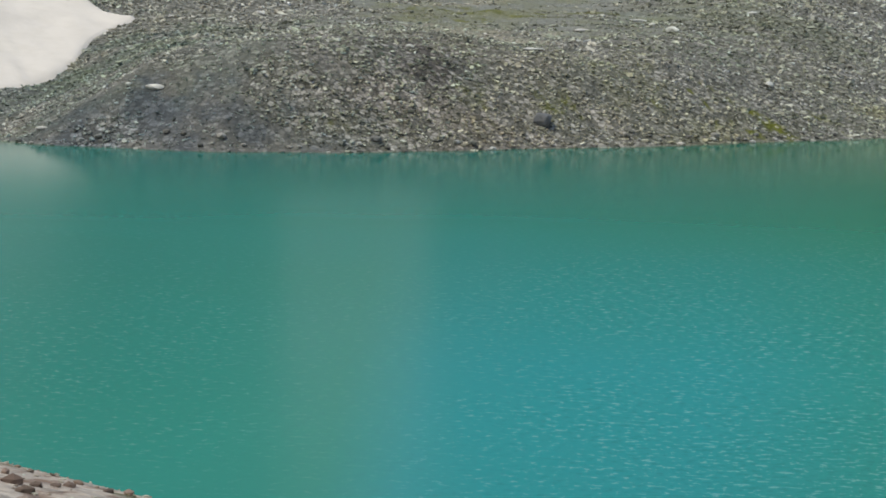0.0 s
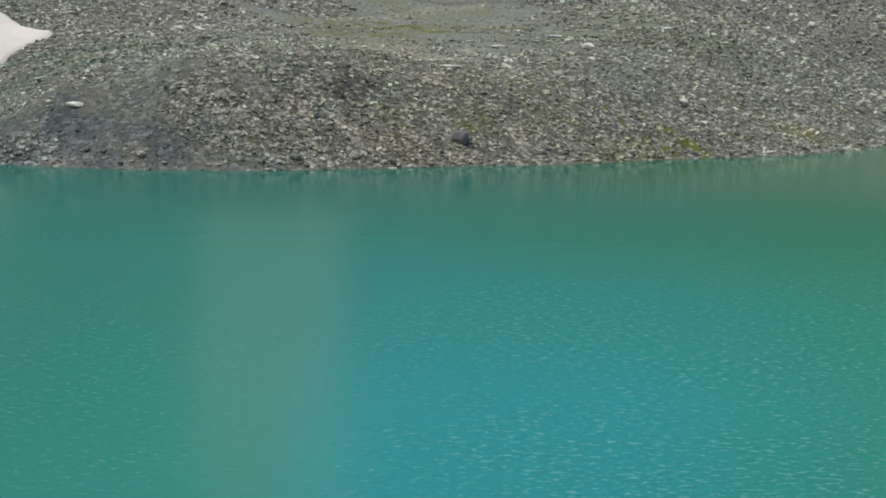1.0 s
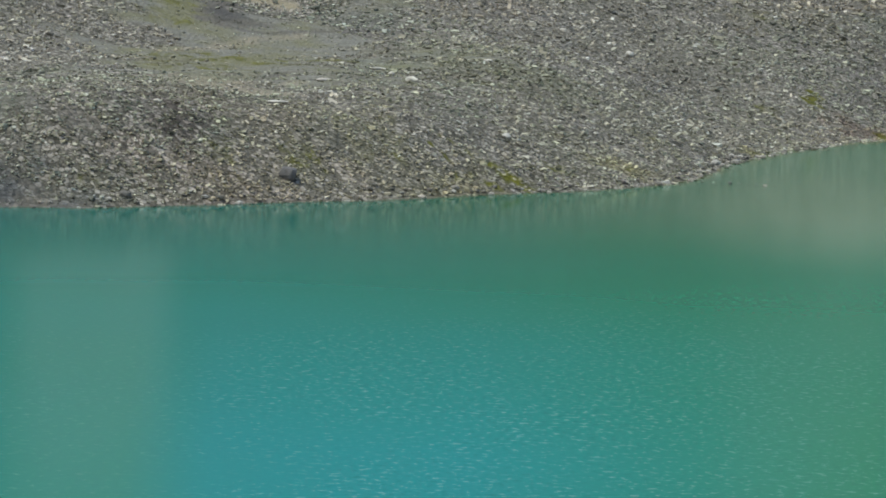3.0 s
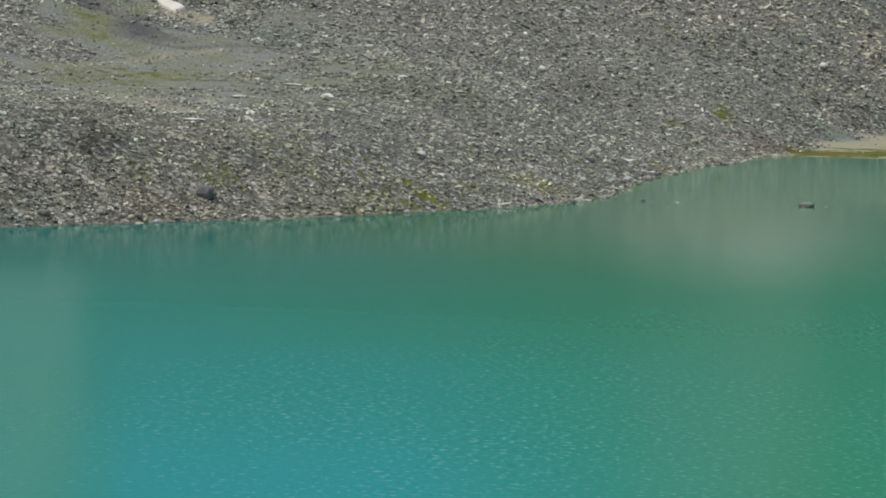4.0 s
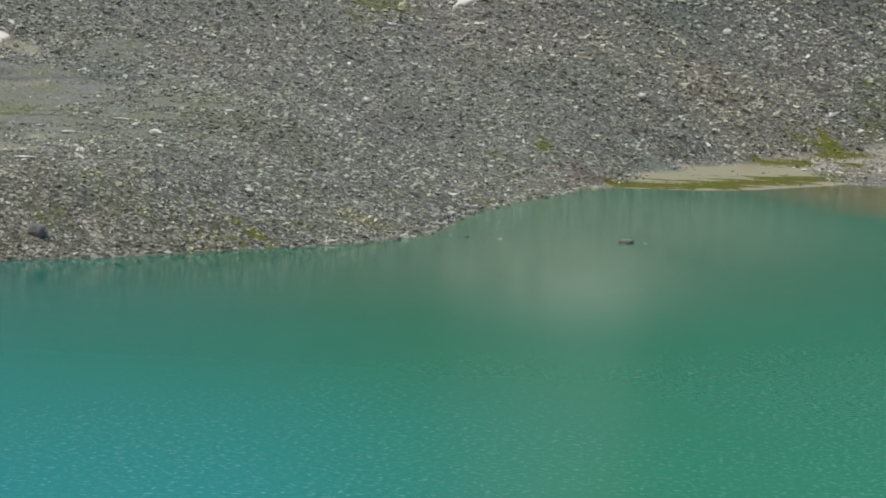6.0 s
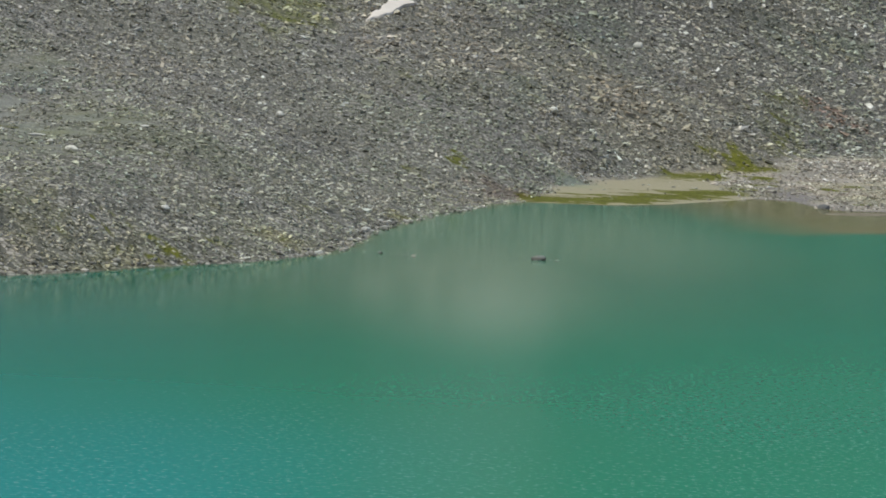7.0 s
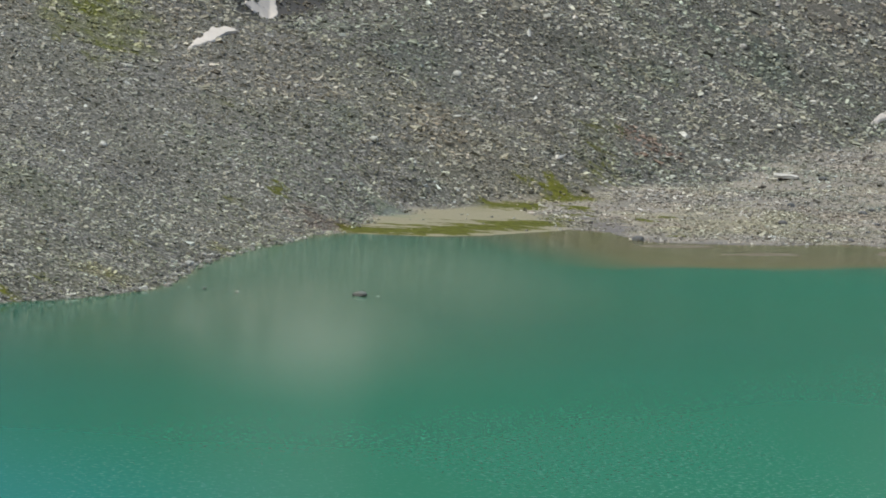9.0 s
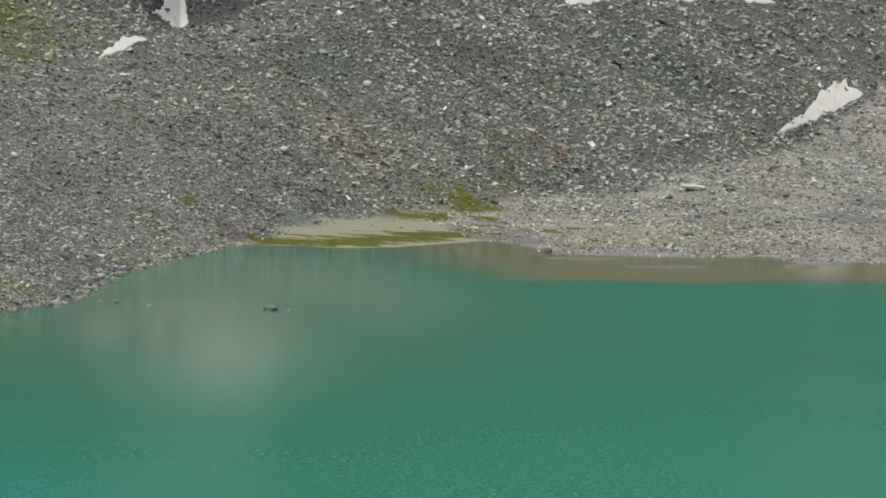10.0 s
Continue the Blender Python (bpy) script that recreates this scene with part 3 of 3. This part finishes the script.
HIGH_SNOW = by_bearing((-11.9, 335), (-10.6, 340), (-9.0, 335), (-8.9, 385), (-9.3, 420), (-10.6, 435), (-11.7, 420), (-12.1, 380))
BACK_SNOW = by_bearing((2.3, 560), (4.1, 552), (5.8, 560), (6.0, 620), (5.7, 690), (4.2, 705), (2.9, 690), (2.2, 620))
SNOW_LIES = (GULLY_SNOW, TONGUE_SNOW, WEDGE_SNOW, RAGGED_SNOW, CREST_SNOW, FOOT_SNOW, UPPER_SNOW, DIRTY_SNOW, HIGH_SNOW, BACK_SNOW)

ICO = bmesh.new()
bmesh.ops.create_icosphere(ICO, subdivisions=1, radius=1.0)
ICO_V = np.array([v.co for v in ICO.verts])
ICO_F = np.array([[v.index for v in f.verts] for f in ICO.faces])
ICO.free()
RNG = np.random.RandomState(5)


def turns(n):
    """Random turns about z with some tilt, as n matrices."""
    a, t, p = RNG.rand(n) * 6.283, RNG.randn(n) * 0.35, RNG.rand(n) * 6.283
    ca, sa, ct, st, cp, sp = np.cos(a), np.sin(a), np.cos(t), np.sin(t), np.cos(p), np.sin(p)
    o, i = np.zeros(n), np.ones(n)
    za = np.stack([ca, -sa, o, sa, ca, o, o, o, i], -1).reshape(n, 3, 3)
    xt = np.stack([i, o, o, o, ct, -st, o, st, ct], -1).reshape(n, 3, 3)
    zp = np.stack([cp, -sp, o, sp, cp, o, o, o, i], -1).reshape(n, 3, 3)
    return zp @ xt @ za


CHIP_V = np.array([(x, y, z) for z in (-1, 1) for y in (-1, 1) for x in (-1, 1)]) * 0.72
CHIP_F = np.array([(0, 2, 3, 1), (4, 5, 7, 6), (0, 1, 5, 4), (2, 6, 7, 3), (0, 4, 6, 2), (1, 3, 7, 5)])


def rubble(name, x, y, half, label, material, chips=False):
    """Many angular stones in one mesh, half sunk in the ground."""
    n = len(x)
    shape, faces = (CHIP_V, CHIP_F) if chips else (ICO_V, ICO_F)
    k = len(shape)
    v = shape[None] * (1 + 0.17 * RNG.randn(n, k, 1)) + (0.16 * RNG.randn(n, k, 3) if chips else 0)
    v = v * np.stack([1 + 0.9 * RNG.rand(n), 0.6 + 0.35 * RNG.rand(n), 0.36 + 0.34 * RNG.rand(n)], -1)[:, None]
    v = np.einsum("nij,nkj->nki", turns(n), v) * half[:, None, None]
    base = np.stack([x, y, height(x, y) + 0.36 * half], -1)
    v = v + base[:, None]
    f = faces[None] + k * np.arange(n)[:, None, None]
    faces_all = f.reshape(-1, faces.shape[1])
    me = mesh_of(name, v.reshape(-1, 3), faces_all, material, False)
    c = cover(x, y)
    tint = np.ones((n, 3)) * (1 + 0.20 * fractal(x, y, 26.0, 3, 2) + 0.16 * fractal(x, y * 0.6, 7.0, 3, 0))[:, None]
    g = np.clip(1.8 * fractal(x, y * 0.5, 22.0, 4, 1), 0, 1)[:, None]
    b = np.clip(1.8 * fractal(x, y * 0.5, 18.0, 4, 3), 0, 1)[:, None]
    tint = tint * (1 - g * np.array([0.08, 0.02, 0.06])) * (1 - b * np.array([-0.04, 0.02, 0.05]))
    tint = tint * (1 - 0.7 * c[:, 1:2]) + c[:, 1:2] * 0.7 * np.array([0.76, 0.78, 0.48])
    tint = tint * (1 - 0.4 * c[:, 2:3] * (y > 250)[:, None])
    tint = tint * (1 - 0.3 * c[:, 3:4]) + 0.3 * c[:, 3:4] * np.array([0.8, 0.85, 0.7])
    tint = tint * (1 - c[:, 5:6] * np.array([0.05, 0.01, 0.07])) * tone(x, y) * np.array([1.02, 1.03, 1.02]) * (1 + 0.06 * np.clip((260 - y) / 50, 0, 1) + 0.15 * np.clip((y - 330) / 90, 0, 1) * np.clip((x - 10) / 70, 0, 1))[:, None]
    tint = tint * (1 - 0.5 * damp_gravel(x, y)[:, None] * np.array([0.42, 0.38, 0.3]))
    red = spot(x, y, 93.5, 460, 5.0, 12, -10)[:, None] * (1 - c[:, 0:1])
    tint = tint * (1 - 0.85 * red) + 0.85 * red * np.array([0.82, 0.58, 0.53])
    paint(me, "tint", np.repeat(np.clip(tint, 0, 1.2), k, 0))
    return tagged(new(name, me), label, "stones", kind="stuff")


def inside(x, y, outline):
    wet = np.zeros(x.shape, bool)
    for (ax, ay), (bx, by) in zip(outline, outline[1:] + outline[:1]):
        if ay != by:
            wet ^= ((ay > y) != (by > y)) & (x < ax + (y - ay) * (bx - ax) / (by - ay))
    return wet


def scatter(count, fan=False):
    """Places on the visible slopes, as dense over the view as the stones there."""
    q = GV[GF]
    mid = q.mean(1)
    nrm = np.cross(q[:, 2] - q[:, 0], q[:, 3] - q[:, 1]) * 0.5
    area = np.linalg.norm(nrm, axis=1)
    way = mid - np.array([0, 0, 14.0])
    dist = np.linalg.norm(way, axis=1)
    seen = np.abs((nrm * way).sum(1)) / dist ** 3
    d = inland(mid[:, 0], mid[:, 1])
    az = np.degrees(np.arctan2(mid[:, 0], mid[:, 1]))
    w = (seen + 0.15 * area / dist ** 2) * (d > -0.15) * (mid[:, 1] > 140) * (np.abs(az) < 20.5) * (dist < 1100)
    c = cover(mid[:, 0], mid[:, 1])
    if fan:
        w = w * np.clip(c[:, 0] - 0.2, 0, 1) * (1 - 0.9 * c[:, 1]) * (1 - 0.985 * c[:, 4]) * (1 - 0.92 * flats(mid[:, 0], mid[:, 1])[:, 0]) * (0.35 + np.clip(0.5 + fractal(mid[:, 0], mid[:, 1], 12.0, 3, 0), 0, 1))
    else:
        w = w * (1 - np.clip(1.2 * c[:, 0], 0, 1)) * (1 - c[:, 4]) * (1 - 0.75 * c[:, 1]) * (1 - 0.2 * c[:, 2]) * (1 - 0.8 * c[:, 3])
    for outline in SNOW_LIES:
        w = w * ~inside(mid[:, 0], mid[:, 1], outline)
    k = RNG.choice(len(w), count, p=w / w.sum())
    s, t = RNG.rand(count, 1), RNG.rand(count, 1)
    p = (q[k, 0] * (1 - s) + q[k, 1] * s) * (1 - t) + (q[k, 3] * (1 - s) + q[k, 2] * s) * t
    return p[:, 0], p[:, 1], dist[k], c[k]


sx, sy, sd, sc = scatter(175000)
half = sd / 5000 * 2.3 * np.exp(0.34 * RNG.randn(len(sd))) * (1 - 0.3 * sc[:, 3]) * (1 - 0.35 * damp_gravel(sx, sy)) * (1 + 0.18 * np.clip((sy - 280) / 160, 0, 1))
rubble("scree_rubble", sx, sy, half, "loose angular grey scree stones covering the slopes", SCREE, True)
sx, sy, sd, sc = scatter(4200)
half = sd / 5000 * 3.1 * np.exp(0.2 * RNG.randn(len(sd))) * (1 - 0.3 * sc[:, 3])
rubble("scree_blocks", sx, sy, half, "larger grey blocks scattered through the scree", SCREE, True)
sx, sy, sd, sc = scatter(36000, True)
half = sd / 5000 * 1.6 * np.exp(0.42 * RNG.randn(len(sd)))
rubble("fan_gravel", sx, sy, half, "small pale stones strewn over the gravel fan", FAN_STONE, True)
# pebbles of the bank below the camera
sx, sy = RNG.uniform(-11, -1, 2200), RNG.uniform(18, 34, 2200)
rubble("bank_pebbles", sx, sy, 0.012 * np.exp(np.clip(0.6 * RNG.randn(2200), -2, 0.7)), "brown and grey pebbles on the near bank", BANK_STONE)


# ---------------------------------------------------------------- sheets that lie on the ground
def patch(name, outline, material, thick, label, category, wobble=0.12, seed=0, rings=12, count=72):
    """A sheet with a rounded, ragged rim that lies on the ground inside an outline."""
    pts = np.array(outline, float)
    n = len(pts)
    t = np.linspace(0, n, count, endpoint=False)
    i, u = np.floor(t).astype(int), (t % 1)[:, None]
    p0, p1, p2, p3 = (pts[(i + k) % n] for k in (-1, 0, 1, 2))
    rim = 0.5 * (2 * p1 + (p2 - p0) * u + (2 * p0 - 5 * p1 + 4 * p2 - p3) * u ** 2 + (3 * p1 - p0 - 3 * p2 + p3) * u ** 3)
    rim = 0.35 * rim + 0.65 * (p1 * (1 - u) + p2 * u)
    mid = pts.mean(0)
    reach = np.hypot(*(rim - mid).T)
    rim = mid + (rim - mid) * (1 + wobble * fractal(rim[:, 0] + 31 * seed, rim[:, 1], max(1.0, 0.35 * reach.mean()), 4, 1))[:, None]
    s = np.concatenate([[1.015, 1.0, 0.985, 0.95], np.linspace(0.88, 0.02, rings)])
    lift = np.concatenate([[-0.4, 0.35, 0.75, 0.95], np.ones(rings)]) * thick
    xy = mid + (rim - mid)[None] * s[:, None, None]
    z = height(xy[..., 0].ravel(), xy[..., 1].ravel()).reshape(xy.shape[:2]) + lift[:, None]
    z[2:] += (0.25 * thick * fractal(xy[2:, :, 0].ravel(), xy[2:, :, 1].ravel(), 3.0, 3, 2)).reshape(z[2:].shape)
    v = np.concatenate([xy, z[..., None]], -1).reshape(-1, 3)
    f = grid_faces(len(s), count, True)
    return tagged(new(name, mesh_of(name, v, f, material)), label, category)


def mud_bar(outline, seed):
    """A thin lens of silt that breaks the water's surface."""
    rim = np.array(outline, float)
    n, mid = 60, rim.mean(0)
    t = np.linspace(0, len(rim), n, endpoint=False)
    i, u = np.floor(t).astype(int), (t % 1)[:, None]
    edge = rim[i % len(rim)] * (1 - u) + rim[(i + 1) % len(rim)] * u
    edge = mid + (edge - mid) * (1 + 0.22 * fractal(edge[:, 0] + 9 * seed, edge[:, 1], 4.0, 3, 1))[:, None]
    s = np.array([1.1, 1.0, 0.9, 0.7, 0.4, 0.05])
    xy = mid + (edge - mid)[None] * s[:, None, None]
    z = np.repeat(np.array([-0.12, 0.0, 0.02, 0.04, 0.055, 0.06])[:, None], n, 1) + 0.015 * fractal(xy[..., 0].ravel(), xy[..., 1].ravel(), 1.5, 2, 2).reshape(6, n)
    v = np.concatenate([xy, z[..., None]], -1).reshape(-1, 3)
    return tagged(new("mud_bar", mesh_of("mud_bar", v, grid_faces(6, n, True), MUD)), "low bar of wet grey silt beside the fan", "sandbank", "silt bars")


# ---------------------------------------------------------------- single stones
def ground_at(x, y):
    return float(height(np.array([x]), np.array([y]))[0])


def rock_mesh(name, material, seed, size=(1, 0.8, 0.6), cuts=7, flat_top=False, detail=2):
    """An angular rock: a ball cut by random planes, its edges slightly rounded."""
    rnd = random.Random(seed)
    bm = bmesh.new()
    bmesh.ops.create_icosphere(bm, subdivisions=detail, radius=1.0)
    planes = [(Vector((rnd.gauss(0, 1), rnd.gauss(0, 1), rnd.gauss(0, 0.7))).normalized(), 0.62 + 0.25 * rnd.random()) for _ in range(cuts)]
    if flat_top:
        planes.append((Vector((0.12, -0.1, 1)).normalized(), 0.5))
    for v in bm.verts:
        for n, r in planes:
            over = v.co.dot(n) - r
            if over > 0:
                v.co -= n * over * 0.92
        v.co *= 1 + 0.05 * noise.noise(v.co * 2.3 + Vector((seed, 0, 0)))
        v.co = Vector((v.co.x * size[0], v.co.y * size[1], v.co.z * size[2]))
    me = bpy.data.meshes.new(name)
    bm.to_mesh(me)
    bm.free()
    me.materials.append(material)
    return me


def stone(name, x, y, mesh, scale, turn, label="", category="", group="", sink=0.25, z=None):
    ob = new(name, mesh)
    low = ground_at(x, y) if z is None else z
    tall = -min(v.co.z for v in mesh.vertices) * scale
    ob.matrix_basis = pose(x, y, low + tall * (1 - 2 * sink), 0, 0, turn) @ Matrix.Scale(scale, 4)
    if label:
        tagged(ob, label, category, group)
    return ob


# the dark boulder above the shore, seen from all of the way
stone("boulder", -20.7, 181.2, rock_mesh("boulder", DARK, 11, (0.68, 0.62, 0.62), 6, True, 3), 1.0, 20,
      "dark grey blocky boulder standing on the shore scree", "boulder", sink=0.2)
# the rock in the water, with small stones awash beside it
stone("lake_rock", 20.7, 213.6, rock_mesh("lake_rock", WET_ROCK, 27, (0.68, 0.5, 0.26), 11, False, 3), 1.0, 5,
      "low grey rock rising out of the lake water", "rock", sink=0.22, z=0.0)
for k, (x, y, s) in enumerate(((22.1, 213.6, 0.16), (8.4, 214.1, 0.24), (10.9, 212.3, 0.22), (19.6, 213.4, 0.13), (7.2, 214.6, 0.15), (5.6, 214.9, 0.16), (6.4, 214.4, 0.12), (7.8, 214.2, 0.1),
                               (9.1, 213.6, 0.12), (9.7, 213.1, 0.1), (10.3, 212.8, 0.13), (11.6, 212.2, 0.1), (21.6, 213.9, 0.1), (22.9, 213.4, 0.09), (18.9, 213.8, 0.09))):
    stone("awash_stone", x, y, rock_mesh("awash_stone", LAKE_STONE, 40 + k, (1, 0.8, 0.55), 5), s, 60 * k,
          "small pale stone awash in shallow lake water", "stone", "stones awash", z=0.0, sink=0.3)
# large pale blocks and slabs that stand out from the scree
SLABS = (
    (-42.8, 171.3, 0.56, 0.3, 0.16, 4), (-23.2, 223.1, 0.75, 0.22, 0.14, 32), (-16.3, 224.2, 0.55, 0.38, 0.26, -30),
    (-18.7, 233, 0.26, 0.3, 0.2, 40), (-8.0, 206.3, 0.3, 0.26, 0.2, 30), (0.55, 310.4, 0.5, 0.4, 0.35, 0), (37.5, 374.1, 0.7, 0.5, 0.4, 60),
    (-11.7, 251, 0.4, 0.2, 0.12, 0), (-20.4, 239.4, 0.8, 0.2, 0.12, 20), (-23.6, 197.2, 0.8, 0.2, 0.11, 16), (-29.5, 183.0, 0.26, 0.2, 0.16, 0), (-49.4, 170.2, 0.42, 0.16, 0.12, 30), (-44.5, 171.5, 0.2, 0.16, 0.12, 10),
    (58.3, 449.6, 0.7, 0.6, 0.5, 10), (69.7, 478.8, 0.7, 0.5, 0.35, 80), (53.4, 409, 0.7, 0.4, 0.25, 0), (145.6, 621.0, 0.9, 0.7, 0.5, 30),
)
for k, (x, y, a, b, c, turn) in enumerate(SLABS):
    stone("slab" if a > 1.8 * b else "block", x, y, rock_mesh("pale_block", PALE, 60 + k, (a, b, c), 6), 1.15, turn,
          "long pale slab lying on the grey scree" if a > 1.8 * b else "pale grey block lying on the scree", "rock", "pale blocks on the scree", 0.12)
# the great flat slab on the gravel fan: it overhangs at its lower side
def slab_mesh(name, material):
    """A thick tilted plate with a broken outline and chipped rims."""
    rnd = random.Random(4)
    bm = bmesh.new()
    ring = [(-2.3, -0.5), (-1.2, -0.95), (0.4, -1.0), (1.7, -0.9), (2.35, -0.3), (2.2, 0.6), (1.0, 1.1), (-0.6, 1.15), (-1.9, 0.8)]
    levels = []
    for z, s in ((-0.3, 0.86), (-0.2, 0.97), (0.16, 1.0), (0.26, 0.95)):
        levels.append([bm.verts.new((x * s + rnd.gauss(0, 0.05), y * s + rnd.gauss(0, 0.05), z + 0.05 * x * 0.3 + rnd.gauss(0, 0.025))) for x, y in ring])
    for low, high in zip(levels, levels[1:]):
        for i in range(len(ring)):
            j = (i + 1) % len(ring)
            bm.faces.new((low[i], low[j], high[j], high[i]))
    bm.faces.new(levels[-1])
    bm.faces.new(levels[0][::-1])
    me = bpy.data.meshes.new(name)
    bm.to_mesh(me)
    bm.free()
    me.materials.append(material)
    return me


table = tagged(new("flat_boulder", slab_mesh("flat_boulder", PALE)), "long flat pale boulder overhanging the gravel fan", "boulder")
table.matrix_basis = pose(114.7, 452.5, ground_at(114.7, 452.5) + 0.62, 9, 3, 8)
for k, (x, y, s) in enumerate(((114.0, 452.9, 0.45), (115.6, 453.0, 0.42), (114.9, 453.2, 0.4))):
    stone("prop_stone", x, y, rock_mesh("prop_stone", DARK, 130 + k, (1, 0.8, 0.8), 5), s, 40 * k,
          "dark stone propping up a flat boulder", "stone", "prop stones", 0.15)
for k, (x, y, s) in enumerate(((90.2, 355.1, 0.7), (98.8, 385, 0.75), (106.7, 375.6, 0.8), (109.9, 382.5, 0.6), (104.2, 359.4, 0.55), (91.8, 337.6, 0.5), (91.6, 326.5, 0.55),
                               (199.0, 649.6, 1.5), (187.0, 634.4, 1.0), (187.7, 628, 1.2), (62.2, 311, 0.8), (121, 452, 0.9), (163, 541, 0.9), (99, 345, 0.5))):
    stone("dark_stone", x, y, rock_mesh("dark_stone", DARK, 150 + k, (1, 0.8, 0.5), 6), s, 50 * k,
          "dark stone lying on the pale gravel fan", "stone", "dark stones on the fan", 0.2)

# brown stones on the rim of the near bank
for k, (x, y, s) in enumerate(((-5.3, 27.6, 0.15), (-5.17, 27.75, 0.08), (-5.62, 28.4, 0.09), (-5.1, 28.4, 0.1), (-5.12, 28.1, 0.07), (-5.7, 29.3, 0.06), (-5.6, 29.6, 0.045),
                               (-5.2, 29.0, 0.075), (-5.28, 29.2, 0.05), (-4.9, 28.8, 0.09), (-4.82, 29.1, 0.1), (-5.95, 29.75, 0.05), (-5.05, 27.1, 0.12))):
    stone("bank_stone", x, y, rock_mesh("bank_stone", BROWN, 300 + k, (1, 0.7, 0.5), 16, False, 1), 0.85 * s, 47 * k,
          "dark brown stone on the pale near bank", "stone", "stones of the near bank", 0.36)

# low bars of wet silt just above the water off the gravel fan
for k, outline in enumerate(([(66.9, 291.2), (71.1, 295), (77.4, 299.5), (76.6, 295.0), (72.2, 291.5), (67, 289.5)], [(90.7, 311.5), (95.6, 314), (92.5, 302.3), (88.4, 299.8), (88.8, 305)],
                             [(60, 300), (64, 305), (70, 307), (69, 303), (63, 299)])):
    mud_bar(outline, k)

# ---------------------------------------------------------------- snow
patch("snowfield", GULLY_SNOW, SNOW, 0.35, "broad grey-white snowfield in the gully behind the knoll", "snow", 0.03, 1, 22, 120)
patch("snow_patch", TONGUE_SNOW, SNOW, 0.25, "narrow tongue of old snow in a gully", "snow", 0.1, 2)
patch("snow_patch", WEDGE_SNOW, SNOW, 0.4, "wedge of old snow below the rocky crest", "snow", 0.16, 3)
patch("snow_patch", RAGGED_SNOW, SNOW, 0.4, "ragged snow patch on dark rock behind the crest", "snow", 0.15, 4)
patch("snow_patch", CREST_SNOW, SNOW, 0.4, "snow bank on dark rock behind the crest", "snow", 0.15, 5)
patch("snow_patch", FOOT_SNOW, SNOW, 0.5, "tapering snow patch at the foot of the scree", "snow", 0.1, 9, 14, 110)
patch("snow_patch", UPPER_SNOW, SNOW, 0.4, "old snow high on the scree slope", "snow", 0.12, 10)
patch("snow_patch", DIRTY_SNOW, SNOW, 0.4, "dirty snow high on the scree slope", "snow", 0.12, 11)
# snow higher up, which the water mirrors
patch("snowfield", HIGH_SNOW, SNOW, 0.6, "long snowfield high on the scree slope", "snow", 0.08, 6, 24, 110)
patch("snowfield", BACK_SNOW, SNOW, 0.6, "snowfield on the slope above the crest", "snow", 0.1, 7, 24, 110)
patch("snowfield", by_bearing((16.2, 1320), (18.6, 1330), (18.8, 1500), (18.0, 1750), (16.6, 1700), (16.0, 1500)),
      SNOW, 3.0, "distant snowfield on the mountain side", "snow", 0.1, 8, 24, 110)

# ---------------------------------------------------------------- stones of the shore, one by one
SHORE_MESH = [rock_mesh("stone", SHORE_ROCK, 200 + k, (1.0, 0.62 + 0.06 * (k % 4), 0.42 + 0.05 * (k % 3)), 5, False, 1) for k in range(8)]
rnd = random.Random(8)
line = [(Vector((*a, 0)), Vector((*b, 0))) for a, b in zip(SHORE[3:14], SHORE[4:15])]
total = sum((b - a).length for a, b in line)
for k in range(290):
    s = (k + rnd.random()) / 290 * total
    for a, b in line:
        if s <= (b - a).length:
            break
        s -= (b - a).length
    p = a.lerp(b, min(1.0, s / (b - a).length))
    out = Vector((-(b - a).y, (b - a).x, 0)).normalized()
    p = p + out * rnd.uniform(-0.35, 1.1)
    size = 0.2 * math.exp(rnd.gauss(0, 0.4)) * (1 + 0.3 * (p.y > 230))
    ob = stone("stone", p.x, p.y, SHORE_MESH[k % 8], size, rnd.uniform(0, 360), sink=0.2, z=max(ground_at(p.x, p.y), -0.08))
    ob.parent = ground
